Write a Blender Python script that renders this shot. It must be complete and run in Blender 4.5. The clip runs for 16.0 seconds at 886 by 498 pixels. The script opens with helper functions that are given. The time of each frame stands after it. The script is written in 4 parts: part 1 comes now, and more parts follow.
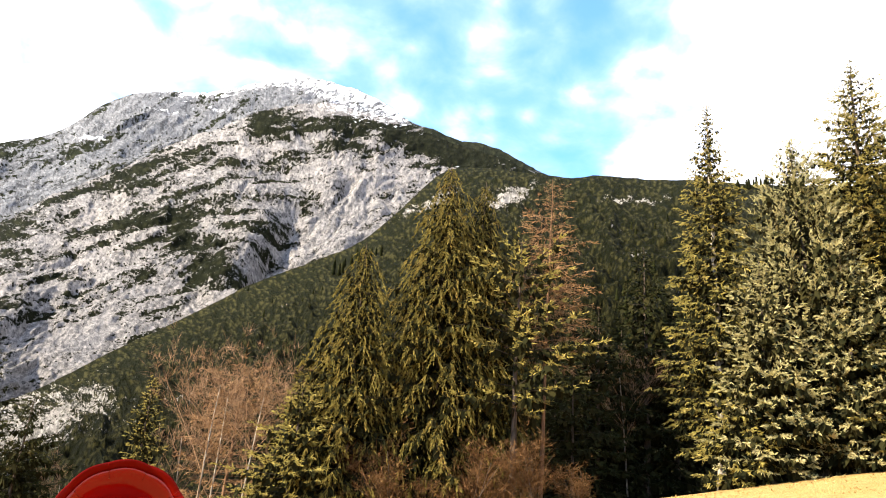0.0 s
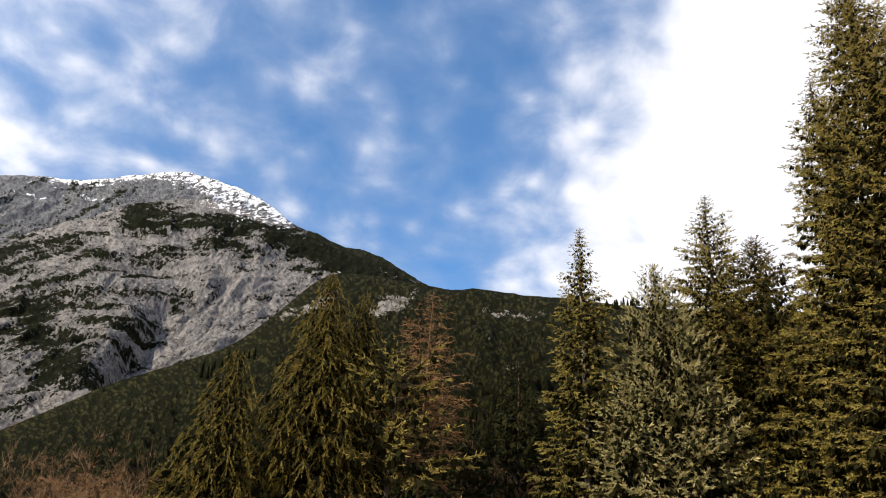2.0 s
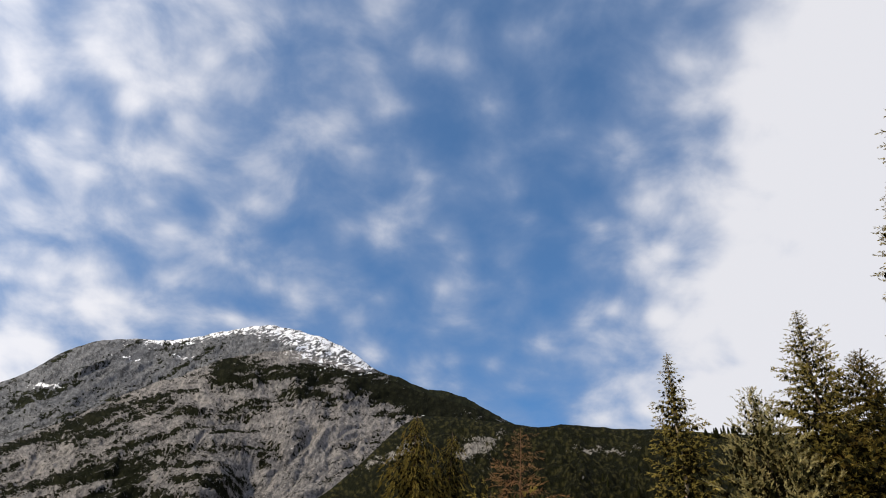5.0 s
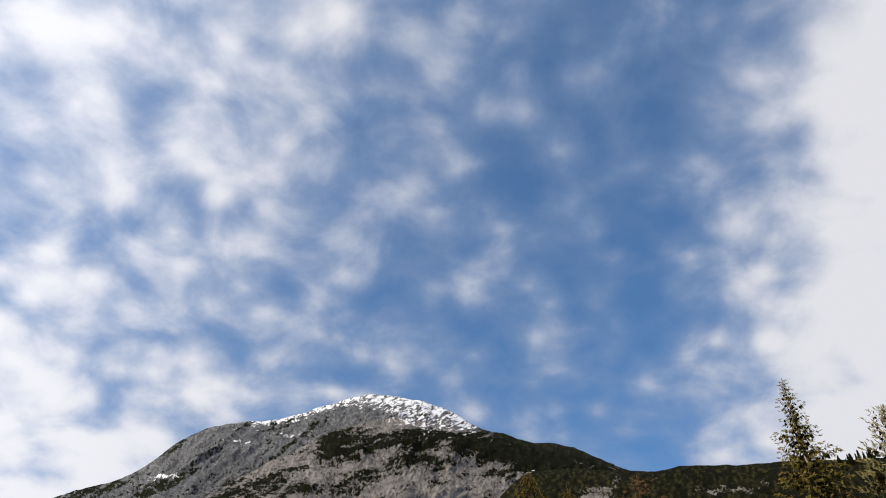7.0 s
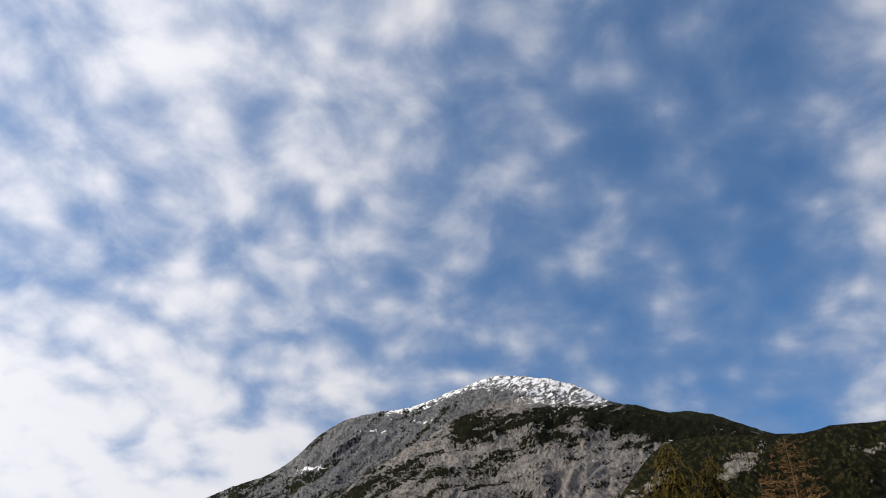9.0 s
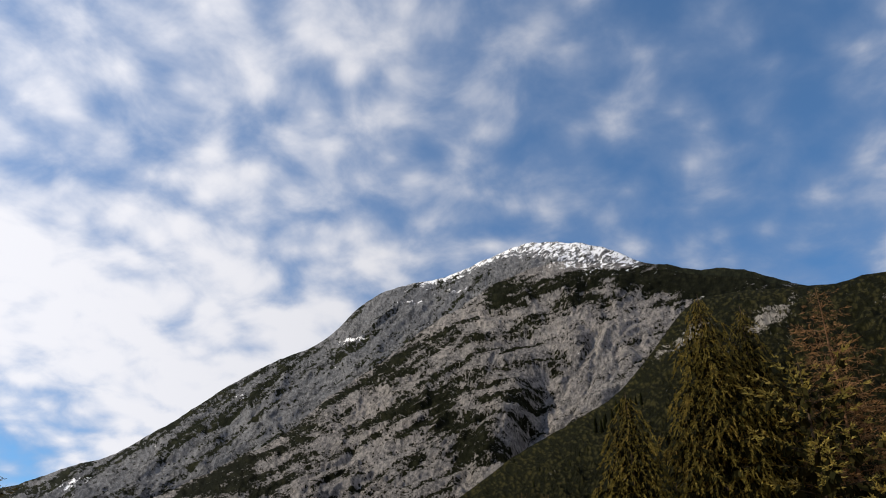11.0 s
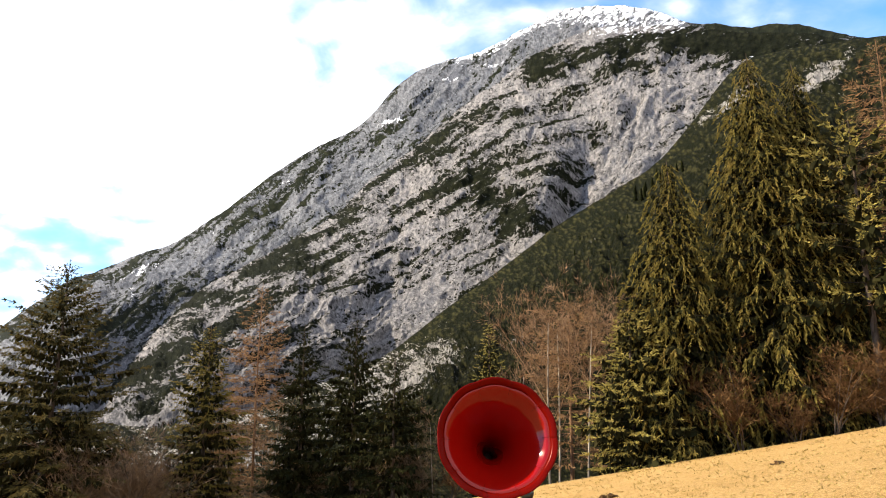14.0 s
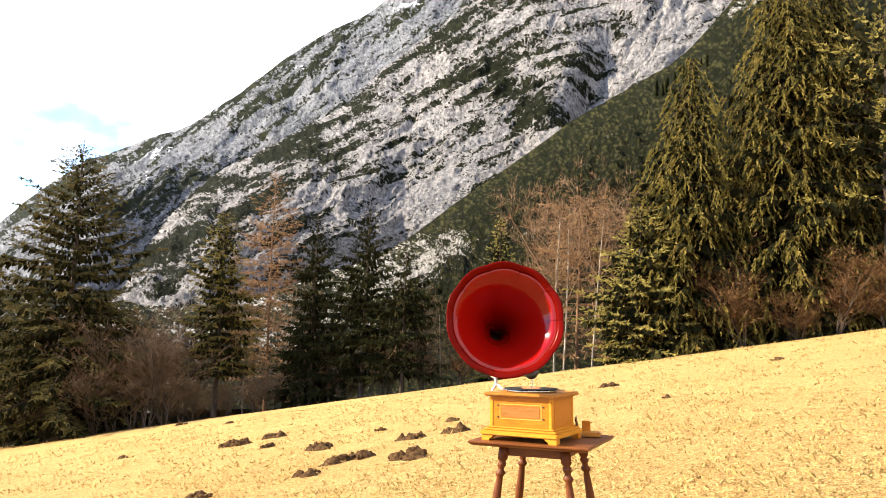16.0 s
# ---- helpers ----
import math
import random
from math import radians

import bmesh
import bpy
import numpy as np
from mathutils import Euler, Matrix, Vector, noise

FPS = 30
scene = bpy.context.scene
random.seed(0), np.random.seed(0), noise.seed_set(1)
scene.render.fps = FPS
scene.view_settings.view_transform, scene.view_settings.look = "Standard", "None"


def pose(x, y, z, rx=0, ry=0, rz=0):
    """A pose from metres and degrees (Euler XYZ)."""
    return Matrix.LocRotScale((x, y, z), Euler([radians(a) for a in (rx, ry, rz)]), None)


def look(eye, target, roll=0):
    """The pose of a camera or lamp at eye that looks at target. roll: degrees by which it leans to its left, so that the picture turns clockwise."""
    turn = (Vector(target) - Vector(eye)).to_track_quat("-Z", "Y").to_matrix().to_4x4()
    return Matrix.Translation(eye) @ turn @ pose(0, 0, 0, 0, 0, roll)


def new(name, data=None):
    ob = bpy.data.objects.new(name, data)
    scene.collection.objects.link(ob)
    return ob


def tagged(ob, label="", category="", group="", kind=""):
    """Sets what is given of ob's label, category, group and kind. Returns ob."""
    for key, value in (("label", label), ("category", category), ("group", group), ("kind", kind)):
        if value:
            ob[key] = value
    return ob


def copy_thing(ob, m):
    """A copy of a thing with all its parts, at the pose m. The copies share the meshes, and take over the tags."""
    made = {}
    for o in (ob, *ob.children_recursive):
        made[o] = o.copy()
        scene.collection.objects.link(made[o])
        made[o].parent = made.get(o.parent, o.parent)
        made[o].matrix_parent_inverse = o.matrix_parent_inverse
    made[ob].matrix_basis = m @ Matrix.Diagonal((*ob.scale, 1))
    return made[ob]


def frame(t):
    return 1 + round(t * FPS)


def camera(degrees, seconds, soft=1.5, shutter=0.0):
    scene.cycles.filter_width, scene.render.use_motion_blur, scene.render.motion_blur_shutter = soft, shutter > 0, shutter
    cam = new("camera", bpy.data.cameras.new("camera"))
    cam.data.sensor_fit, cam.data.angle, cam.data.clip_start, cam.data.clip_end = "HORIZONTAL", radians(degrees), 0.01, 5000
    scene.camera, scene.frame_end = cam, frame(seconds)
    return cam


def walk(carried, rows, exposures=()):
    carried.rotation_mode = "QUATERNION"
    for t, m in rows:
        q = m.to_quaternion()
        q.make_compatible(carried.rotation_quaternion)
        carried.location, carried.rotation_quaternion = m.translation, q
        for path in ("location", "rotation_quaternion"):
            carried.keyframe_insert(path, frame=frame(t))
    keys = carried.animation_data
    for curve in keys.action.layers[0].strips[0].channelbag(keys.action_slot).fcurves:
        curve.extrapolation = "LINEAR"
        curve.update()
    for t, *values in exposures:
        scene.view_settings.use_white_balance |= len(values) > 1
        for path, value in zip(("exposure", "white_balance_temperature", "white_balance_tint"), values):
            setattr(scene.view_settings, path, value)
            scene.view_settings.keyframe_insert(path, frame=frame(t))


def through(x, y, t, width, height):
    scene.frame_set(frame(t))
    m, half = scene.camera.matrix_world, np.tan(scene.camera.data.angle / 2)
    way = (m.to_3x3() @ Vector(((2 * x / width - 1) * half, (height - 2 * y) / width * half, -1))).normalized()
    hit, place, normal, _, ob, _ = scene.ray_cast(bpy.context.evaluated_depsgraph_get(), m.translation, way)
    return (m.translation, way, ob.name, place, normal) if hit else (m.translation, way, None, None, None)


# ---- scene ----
# ---------------------------------------------------------------- camera
EYE = 1.25
cam = camera(62.03, 16.0, soft=1.0)
ROWS = [
    (0, -1.542, 19.571, -4.342),
    (0.5, -5.577, 22.192, -3.44),
    (1, -9.082, 23.912, -3.638),
    (1.5, -11.891, 26.244, -3.624),
    (2, -11.215, 28.594, -3.282),
    (2.5, -10.145, 30.155, -2.846),
    (3, -9.252, 32.007, -2.5),
    (3.5, -7.157, 34.115, -1.581),
    (4, -6.352, 35.65, -2.248),
    (6.5, 3.009, 42.337, -2.314),
    (7, 5.789, 42.642, -1.982),
    (7.5, 8.404, 42.944, -2.544),
    (8, 11.311, 42.827, -2.471),
    (8.5, 13.678, 41.921, -2.393),
    (9, 16.344, 40.735, -3.148),
    (11.5, 20.169, 28.098, -1.793),
    (12, 20.056, 25.732, -2.218),
    (12.5, 20.437, 22.593, -2),
    (13, 20.751, 20.207, -1.583),
    (13.5, 21.611, 16.59, -1.677),
    (14, 23.83, 13.413, -0.33),
    (14.5, 25.079, 9.657, -2.114),
    (15, 25.732, 7.529, -2.828),
    (15.5, 25.4, 6.062, -2.173),
    (16, 24.539, 4.994, -2.127),
]
# a hand-held phone: it shifts a little while it pans
SHIFT = [(0.0, 0.06, 0.0, 0.145), (4.0, 0.05, -0.02, 0.13), (9.0, 0.02, -0.03, 0.10), (12.5, 0.0, 0.0, 0.06), (14.5, 0.0, 0.0, 0.03), (16.0, 0.0, 0.0, 0.0)]


def shift_at(t):
    ts = [s[0] for s in SHIFT]
    return [float(np.interp(t, ts, [s[k] for s in SHIFT])) for k in (1, 2, 3)]


def cam_pose(t, yaw, pitch, roll):
    dx, dy, dz = shift_at(t)
    return pose(dx, dy, EYE + dz, 90 + pitch, roll, yaw)


walk(cam, [(t, cam_pose(t, yaw, pitch, roll)) for t, yaw, pitch, roll in ROWS],
     exposures=[(0, 2.16), (0.5, 1.90), (1, 1.46), (1.5, 1.11), (2, 0.78), (3.5, 0.38), (6.5, 0.30), (9, 0.16), (11.5, 0.18), (12.5, 0.48), (13, 0.78), (13.5, 1.22), (14, 1.55), (14.5, 1.90), (15, 1.95), (16, 2.10)])

# ---------------------------------------------------------------- sky and sun
SUN_AZ, SUN_EL = -115.0, 30.0     # degrees clockwise from +y, above the horizon
world = bpy.data.worlds.new("world")
scene.world = world
world.use_nodes = True


class Nodes:
    """A short hand for building node trees."""

    def __init__(self, tree):
        self.tree = tree
        tree.nodes.clear()

    def add(self, kind, **inputs):
        n = self.tree.nodes.new(kind)
        for key, value in inputs.items():
            self.put(n, key, value)
        return n

    def put(self, n, key, value):
        sock = n.inputs[int(key[1:])] if key[0] == "i" and key[1:].isdigit() else n.inputs[key.replace("_", " ")]
        if isinstance(value, bpy.types.NodeSocket):
            self.tree.links.new(value, sock)
        else:
            sock.default_value = value

    def math(self, op, a, b=0.0, c=0.0, clamp=False):
        n = self.tree.nodes.new("ShaderNodeMath")
        n.operation, n.use_clamp = op, clamp
        for k, v in enumerate((a, b, c)):
            self.put(n, "i%d" % k, v)
        return n.outputs[0]

    def step(self, v, lo, hi, to_lo=0.0, to_hi=1.0):
        n = self.tree.nodes.new("ShaderNodeMapRange")
        n.interpolation_type = "SMOOTHSTEP"
        for k, x in enumerate((v, lo, hi, to_lo, to_hi)):
            self.put(n, "i%d" % k, x)
        return n.outputs[0]

    def mix(self, fac, a, b, mode="MIX"):
        n = self.tree.nodes.new("ShaderNodeMix")
        n.data_type, n.blend_type = "RGBA", mode
        self.put(n, "i0", fac)
        self.put(n, "i6", a)
        self.put(n, "i7", b)
        return n.outputs[2]

    def noise(self, vec, scale, detail=4.0, rough=0.55, warp=0.0):
        n = self.add("ShaderNodeTexNoise", Vector=vec, Scale=scale, Detail=detail, Roughness=rough, Distortion=warp)
        return n.outputs["Fac"]

    def stretch(self, vec, sx, sy, sz, rz=0.0):
        n = self.tree.nodes.new("ShaderNodeMapping")
        self.put(n, "Vector", vec)
        n.inputs["Scale"].default_value = (sx, sy, sz)
        n.inputs["Rotation"].default_value = (0, 0, radians(rz))
        return n.outputs[0]


def build_sky():
    k = Nodes(world.node_tree)
    out = k.add("ShaderNodeOutputWorld")
    sky = k.tree.nodes.new("ShaderNodeTexSky")
    sky.sky_type, sky.sun_disc = "NISHITA", False
    sky.sun_elevation, sky.sun_rotation = radians(SUN_EL), radians(SUN_AZ)
    sky.altitude, sky.air_density, sky.dust_density, sky.ozone_density = 1200, 1.0, 0.3, 2.0
    clear = k.add("ShaderNodeBackground", Color=k.mix(1.0, sky.outputs[0], (0.57, 1.09, 1.38, 1), "MULTIPLY"), Strength=0.104)
    way = k.add("ShaderNodeTexCoord").outputs["Generated"]
    sep = k.add("ShaderNodeSeparateXYZ", Vector=way)
    x, y, z = sep.outputs
    # the cloud deck, as a level sheet overhead
    zz = k.math("ADD", k.math("MAXIMUM", z, 0.0), 0.34)
    u, v = k.math("DIVIDE", x, zz), k.math("DIVIDE", y, zz)
    deck = k.add("ShaderNodeCombineXYZ", X=u, Y=v, Z=0.0).outputs[0]
    cells = k.tree.nodes.new("ShaderNodeTexVoronoi")
    cells.feature = "SMOOTH_F1"
    for key, value in (("Vector", deck), ("Scale", 19.0), ("Smoothness", 0.9), ("Randomness", 1.0)):
        k.put(cells, key, value)
    puffs = k.noise(deck, 9.0, 5.0, 0.54, 0.25)
    puffs = k.math("ADD", puffs, k.math("MULTIPLY", k.math("SUBTRACT", 0.40, cells.outputs["Distance"]), 0.42))
    wide = k.noise(k.stretch(deck, 1.0, 0.8, 1.0, 20), 1.7, 3.0, 0.5, 0.3)
    az = k.math("ARCTAN2", x, y)
    el = k.math("ARCSINE", z)
    # a thick bank to the east, thinner cloud in the west, an open lane between them, clear sky behind
    edge = k.math("ADD", az, k.math("MULTIPLY", el, -0.62))
    bank = k.step(edge, -0.26, 0.24)
    west = k.step(k.math("ADD", az, k.math("MULTIPLY", el, -0.15)), 0.14, -0.32)
    far_west = k.step(az, -0.12, -0.75)
    lane = k.math("MULTIPLY", k.math("SUBTRACT", 1.0, west), k.math("SUBTRACT", 1.0, bank))
    high = k.math("MULTIPLY", k.step(el, 0.62, 0.90), k.step(az, 0.15, -0.50))
    low = k.math("MULTIPLY", k.step(el, 0.62, 0.30), west)
    gap = k.math("MULTIPLY", k.step(az, -0.72, -0.88), k.math("MULTIPLY", k.step(el, 0.06, 0.12), k.step(el, 0.34, 0.24)))
    behind = k.step(y, 0.05, -0.35)
    dens = k.math("ADD", k.math("MULTIPLY", k.math("SUBTRACT", puffs, 0.02), 1.20), k.math("ADD", 0.10, k.math("MULTIPLY", wide, 0.32)))
    dens = k.math("ADD", dens, k.math("ADD", k.math("MULTIPLY", bank, 0.70), k.math("MULTIPLY", k.step(edge, -0.05, 0.40), 0.45)))
    dens = k.math("ADD", dens, k.math("ADD", k.math("MULTIPLY", west, 0.13), k.math("MULTIPLY", far_west, 0.20)))
    dens = k.math("ADD", dens, k.math("MULTIPLY", low, 0.38))
    dens = k.math("ADD", dens, k.math("MULTIPLY", high, 0.08))
    dens = k.math("SUBTRACT", dens, k.math("MULTIPLY", lane, 0.07))
    dens = k.math("SUBTRACT", dens, k.math("MULTIPLY", gap, 0.45))
    dens = k.math("SUBTRACT", dens, k.math("MULTIPLY", behind, 0.35))
    cover = k.math("ADD", 0.12, k.math("MULTIPLY", k.step(dens, 0.46, 1.56), 0.86))
    cloud_col = k.mix(k.step(dens, 0.80, 1.55), (0.39, 0.49, 0.70, 1), (0.985, 0.985, 1.04, 1))
    # the clouds brighten toward the side of the sun
    glow = k.math("MULTIPLY", k.step(az, -0.15, -1.2, 1.0, 1.35), 0.65)
    cloud = k.add("ShaderNodeBackground", Color=cloud_col, Strength=glow)
    mixed = k.add("ShaderNodeMixShader", i0=cover, i1=clear.outputs[0], i2=cloud.outputs[0])
    k.tree.links.new(mixed.outputs[0], out.inputs[0])


build_sky()
sun_data = bpy.data.lights.new("sun", "SUN")
sun_data.energy, sun_data.angle, sun_data.color = 5.0, radians(0.6), (1.0, 0.85, 0.62)
sun = new("sun", sun_data)
_s = Vector((math.sin(radians(SUN_AZ)) * math.cos(radians(SUN_EL)), math.cos(radians(SUN_AZ)) * math.cos(radians(SUN_EL)), math.sin(radians(SUN_EL))))
sun.matrix_world = look(_s * 50, (0, 0, 0))

# ---------------------------------------------------------------- materials


def material(name):
    m = bpy.data.materials.new(name)
    m.use_nodes = True
    k = Nodes(m.node_tree)
    out = k.add("ShaderNodeOutputMaterial")
    return m, k, out


def surface(k, out, color, rough=0.8, bump=None, strength=0.4, distance=0.02, metal=0.0, spec=0.5, coat=0.0):
    p = k.add("ShaderNodeBsdfPrincipled", Base_Color=color, Roughness=rough, Metallic=metal, Specular_IOR_Level=spec, Coat_Weight=coat)
    if bump is not None:
        b = k.add("ShaderNodeBump", Height=bump, Strength=strength, Distance=distance)
        k.tree.links.new(b.outputs[0], p.inputs["Normal"])
    k.tree.links.new(p.outputs[0], out.inputs[0])
    return p


def mountain_material(name, rock_a, rock_b, green_a, green_b, clump, tilt=-10.0, fall=32.0):
    """Rock with growth and snow; tilt turns the beds, fall the lines of falling water."""
    m, k, out = material(name)
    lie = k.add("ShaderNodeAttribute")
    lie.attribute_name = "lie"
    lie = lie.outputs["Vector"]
    veg = k.add("ShaderNodeAttribute")
    veg.attribute_name = "veg"
    snow = k.add("ShaderNodeAttribute")
    snow.attribute_name = "snow"
    beds = k.stretch(lie, 1, 1, 1, tilt)
    runs = k.stretch(lie, 1, 1, 1, fall)
    big = k.noise(lie, 0.010, 6.0, 0.6, 0.4)
    streak = k.noise(k.stretch(runs, 0.085, 0.022, 1), 1.0, 8.0, 0.66, 0.7)
    strata = k.noise(k.stretch(beds, 0.016, 0.070, 1), 1.0, 8.0, 0.66, 0.8)
    fine = k.noise(lie, 0.17, 7.0, 0.80)
    rock = k.mix(k.step(big, 0.3, 0.7), rock_a, rock_b)
    rock = k.mix(k.math("MULTIPLY", k.step(streak, 0.48, 0.62), 0.66), rock, tuple(q * 0.36 for q in rock_a[:3]) + (1,))
    rock = k.mix(k.math("MULTIPLY", k.step(strata, 0.52, 0.64), 0.50), rock, tuple(q * 0.30 for q in rock_a[:3]) + (1,))
    rock = k.mix(k.math("MULTIPLY", k.step(fine, 0.505, 0.58), 0.60), rock, tuple(q * 1.58 for q in rock_b[:3]) + (1,))
    rock = k.mix(k.math("MULTIPLY", k.step(fine, 0.475, 0.39), 0.76), rock, tuple(q * 0.28 for q in rock_a[:3]) + (1,))
    tuft = k.noise(k.stretch(beds, 0.62, 1.35, 1), clump, 9.0, 0.80, 0.6)
    speck = k.noise(lie, clump * 2.6, 3.0, 0.6)
    edge = k.math("ADD", k.math("MULTIPLY", k.math("SUBTRACT", tuft, 0.5), 6.0), veg.outputs["Fac"])
    edge = k.math("ADD", edge, k.math("MULTIPLY", k.math("SUBTRACT", speck, 0.5), 2.6))
    is_green = k.step(edge, 0.46, 0.56)
    # single bushes dotted over the rock
    dots = k.tree.nodes.new("ShaderNodeTexVoronoi")
    for key, value in (("Vector", k.stretch(lie, 0.8, 1.2, 1)), ("Scale", clump * 2.2), ("Randomness", 1.0)):
        k.put(dots, key, value)
    reach = k.math("ADD", 0.17, k.math("MULTIPLY", k.math("SUBTRACT", k.noise(lie, clump * 0.4, 3.0, 0.6), 0.5), 0.95))
    reach = k.math("ADD", reach, k.math("MULTIPLY", veg.outputs["Fac"], 0.16))
    is_green = k.math("MAXIMUM", is_green, k.step(k.math("SUBTRACT", reach, dots.outputs["Distance"]), -0.02, 0.05))
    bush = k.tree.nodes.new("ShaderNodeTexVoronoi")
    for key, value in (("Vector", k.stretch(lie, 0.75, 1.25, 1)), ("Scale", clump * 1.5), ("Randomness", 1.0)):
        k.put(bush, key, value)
    # darker green towards the bush edges: shade of the gaps, put into the colour
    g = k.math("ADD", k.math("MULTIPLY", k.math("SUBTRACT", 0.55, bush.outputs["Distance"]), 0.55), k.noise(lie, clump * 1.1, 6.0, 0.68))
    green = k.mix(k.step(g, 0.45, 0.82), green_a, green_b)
    sn = k.math("ADD", k.math("MULTIPLY", k.math("SUBTRACT", k.noise(k.stretch(beds, 0.7, 1.5, 1), 0.11, 8.0, 0.76, 0.6), 0.5), 5.6), snow.outputs["Fac"])
    is_snow = k.step(sn, 0.42, 0.58)
    col = k.mix(is_snow, k.mix(is_green, rock, green), (0.80, 0.83, 0.90, 1))
    h = k.math("ADD", k.math("MULTIPLY", streak, 5.0), k.math("ADD", k.math("MULTIPLY", fine, 5.0), k.math("MULTIPLY", k.math("MULTIPLY", g, is_green), 9.0)))
    surface(k, out, col, 0.95, h, 1.0, 1.0, spec=0.02)
    return m


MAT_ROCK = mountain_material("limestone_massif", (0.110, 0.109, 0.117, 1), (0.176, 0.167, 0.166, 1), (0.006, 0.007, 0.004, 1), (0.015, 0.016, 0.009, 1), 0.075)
# the blue cast is distance haze put into the back massif's rock colour
MAT_ROCK_BACK = mountain_material("hazed_grey_limestone", (0.086, 0.091, 0.104, 1), (0.132, 0.136, 0.149, 1), (0.010, 0.012, 0.008, 1), (0.022, 0.024, 0.014, 1), 0.065, -24.0, 20.0)
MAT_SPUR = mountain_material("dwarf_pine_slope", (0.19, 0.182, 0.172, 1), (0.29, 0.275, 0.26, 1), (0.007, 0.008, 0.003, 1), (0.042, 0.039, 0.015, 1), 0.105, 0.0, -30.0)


CREST = 33.0      # how far ahead the meadow breaks off


def meadow_material():
    m, k, out = material("dry_meadow_grass")
    obj = k.add("ShaderNodeTexCoord").outputs["Object"]
    a = k.noise(obj, 0.45, 5.0, 0.6)
    b = k.noise(k.stretch(obj, 1, 1.2, 1), 7.0, 7.0, 0.74, 0.5)
    c = k.noise(obj, 17.0, 6.0, 0.76, 0.4)
    d = k.noise(obj, 52.0, 5.0, 0.7)
    mid = k.noise(k.stretch(obj, 1, 1.3, 1), 2.2, 6.0, 0.7, 0.6)
    col = k.mix(k.step(a, 0.3, 0.7), (0.280, 0.164, 0.054, 1), (0.340, 0.213, 0.080, 1))
    col = k.mix(k.math("MULTIPLY", k.step(mid, 0.45, 0.68), 0.45), col, (0.205, 0.125, 0.042, 1))
    col = k.mix(k.math("MULTIPLY", k.step(b, 0.50, 0.60), 0.70), col, (0.150, 0.085, 0.027, 1))
    col = k.mix(k.math("MULTIPLY", k.step(c, 0.51, 0.62), 0.75), col, (0.445, 0.292, 0.122, 1))
    col = k.mix(k.math("MULTIPLY", k.step(c, 0.46, 0.38), 0.85), col, (0.125, 0.068, 0.022, 1))
    col = k.mix(k.math("MULTIPLY", k.step(d, 0.53, 0.61), 0.75), col, (0.540, 0.390, 0.180, 1))
    col = k.mix(k.math("MULTIPLY", k.step(d, 0.46, 0.37), 0.75), col, (0.105, 0.058, 0.020, 1))
    yy = k.add("ShaderNodeSeparateXYZ", Vector=obj).outputs[1]
    wood = k.step(k.math("ADD", yy, k.math("MULTIPLY", a, 3.0)), CREST + 1.5, CREST + 4.0)
    litter = k.mix(k.step(b, 0.35, 0.65), (0.050, 0.036, 0.022, 1), (0.130, 0.090, 0.056, 1))
    col = k.mix(wood, col, litter)
    h = k.math("ADD", k.math("MULTIPLY", b, 0.6), k.math("MULTIPLY", c, 0.4))
    surface(k, out, col, 0.95, h, 1.0, 0.09, spec=0.03)
    return m


MAT_MEADOW = meadow_material()


def foliage_material(name, dark, light, tip, through=0.25, rough=0.65):
    m, k, out = material(name)
    rnd = k.add("ShaderNodeNewGeometry").outputs["Random Per Island"]
    obj = k.add("ShaderNodeTexCoord").outputs["Object"]
    big = k.noise(obj, 0.9, 3.0, 0.6)
    col = k.mix(rnd, dark, light)
    col = k.mix(k.math("MULTIPLY", k.step(big, 0.48, 0.72), 0.6), col, tip)
    p = k.add("ShaderNodeBsdfPrincipled", Base_Color=col, Roughness=rough, Specular_IOR_Level=0.02)
    t = k.add("ShaderNodeBsdfTranslucent", Color=col)
    mx = k.add("ShaderNodeMixShader", i0=through, i1=p.outputs[0], i2=t.outputs[0])
    k.tree.links.new(mx.outputs[0], out.inputs[0])
    return m


def bark_material(name, a, b, scale=6.0):
    m, k, out = material(name)
    obj = k.add("ShaderNodeTexCoord").outputs["Object"]
    n = k.noise(k.stretch(obj, 1, 1, 0.3), scale, 6.0, 0.7, 0.6)
    surface(k, out, k.mix(k.step(n, 0.35, 0.65), a, b), 0.9, n, 0.8, 0.03, spec=0.08)
    return m


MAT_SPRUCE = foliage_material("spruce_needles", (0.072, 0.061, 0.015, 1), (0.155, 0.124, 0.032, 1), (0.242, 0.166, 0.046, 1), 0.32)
# olive needles brightened: part of the sunlight is put into the colour
MAT_SPRUCE_GOLD = foliage_material("sunlit_olive_needles", (0.149, 0.129, 0.036, 1), (0.292, 0.242, 0.069, 1), (0.363, 0.281, 0.095, 1), 0.32)
# shaded copies of the spruce needles: the wood's shade is put into the colour
MAT_SPRUCE_SHADED = foliage_material("shaded_spruce_needles", (0.006, 0.008, 0.003, 1), (0.019, 0.021, 0.007, 1), (0.035, 0.031, 0.010, 1), 0.08)
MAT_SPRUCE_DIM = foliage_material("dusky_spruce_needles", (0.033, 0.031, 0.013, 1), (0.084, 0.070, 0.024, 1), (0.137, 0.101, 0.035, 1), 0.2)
MAT_TWIG_PALE = foliage_material("bare_pale_twigs", (0.077, 0.048, 0.027, 1), (0.211, 0.132, 0.079, 1), (0.270, 0.172, 0.108, 1), 0.0, 0.8)
# inner twigs near black: shade inside the crowns is put into this colour
MAT_INNER = foliage_material("shade_dark_inner_twigs", (0.006, 0.007, 0.003, 1), (0.018, 0.017, 0.006, 1), (0.028, 0.023, 0.009, 1), 0.0, 0.9)
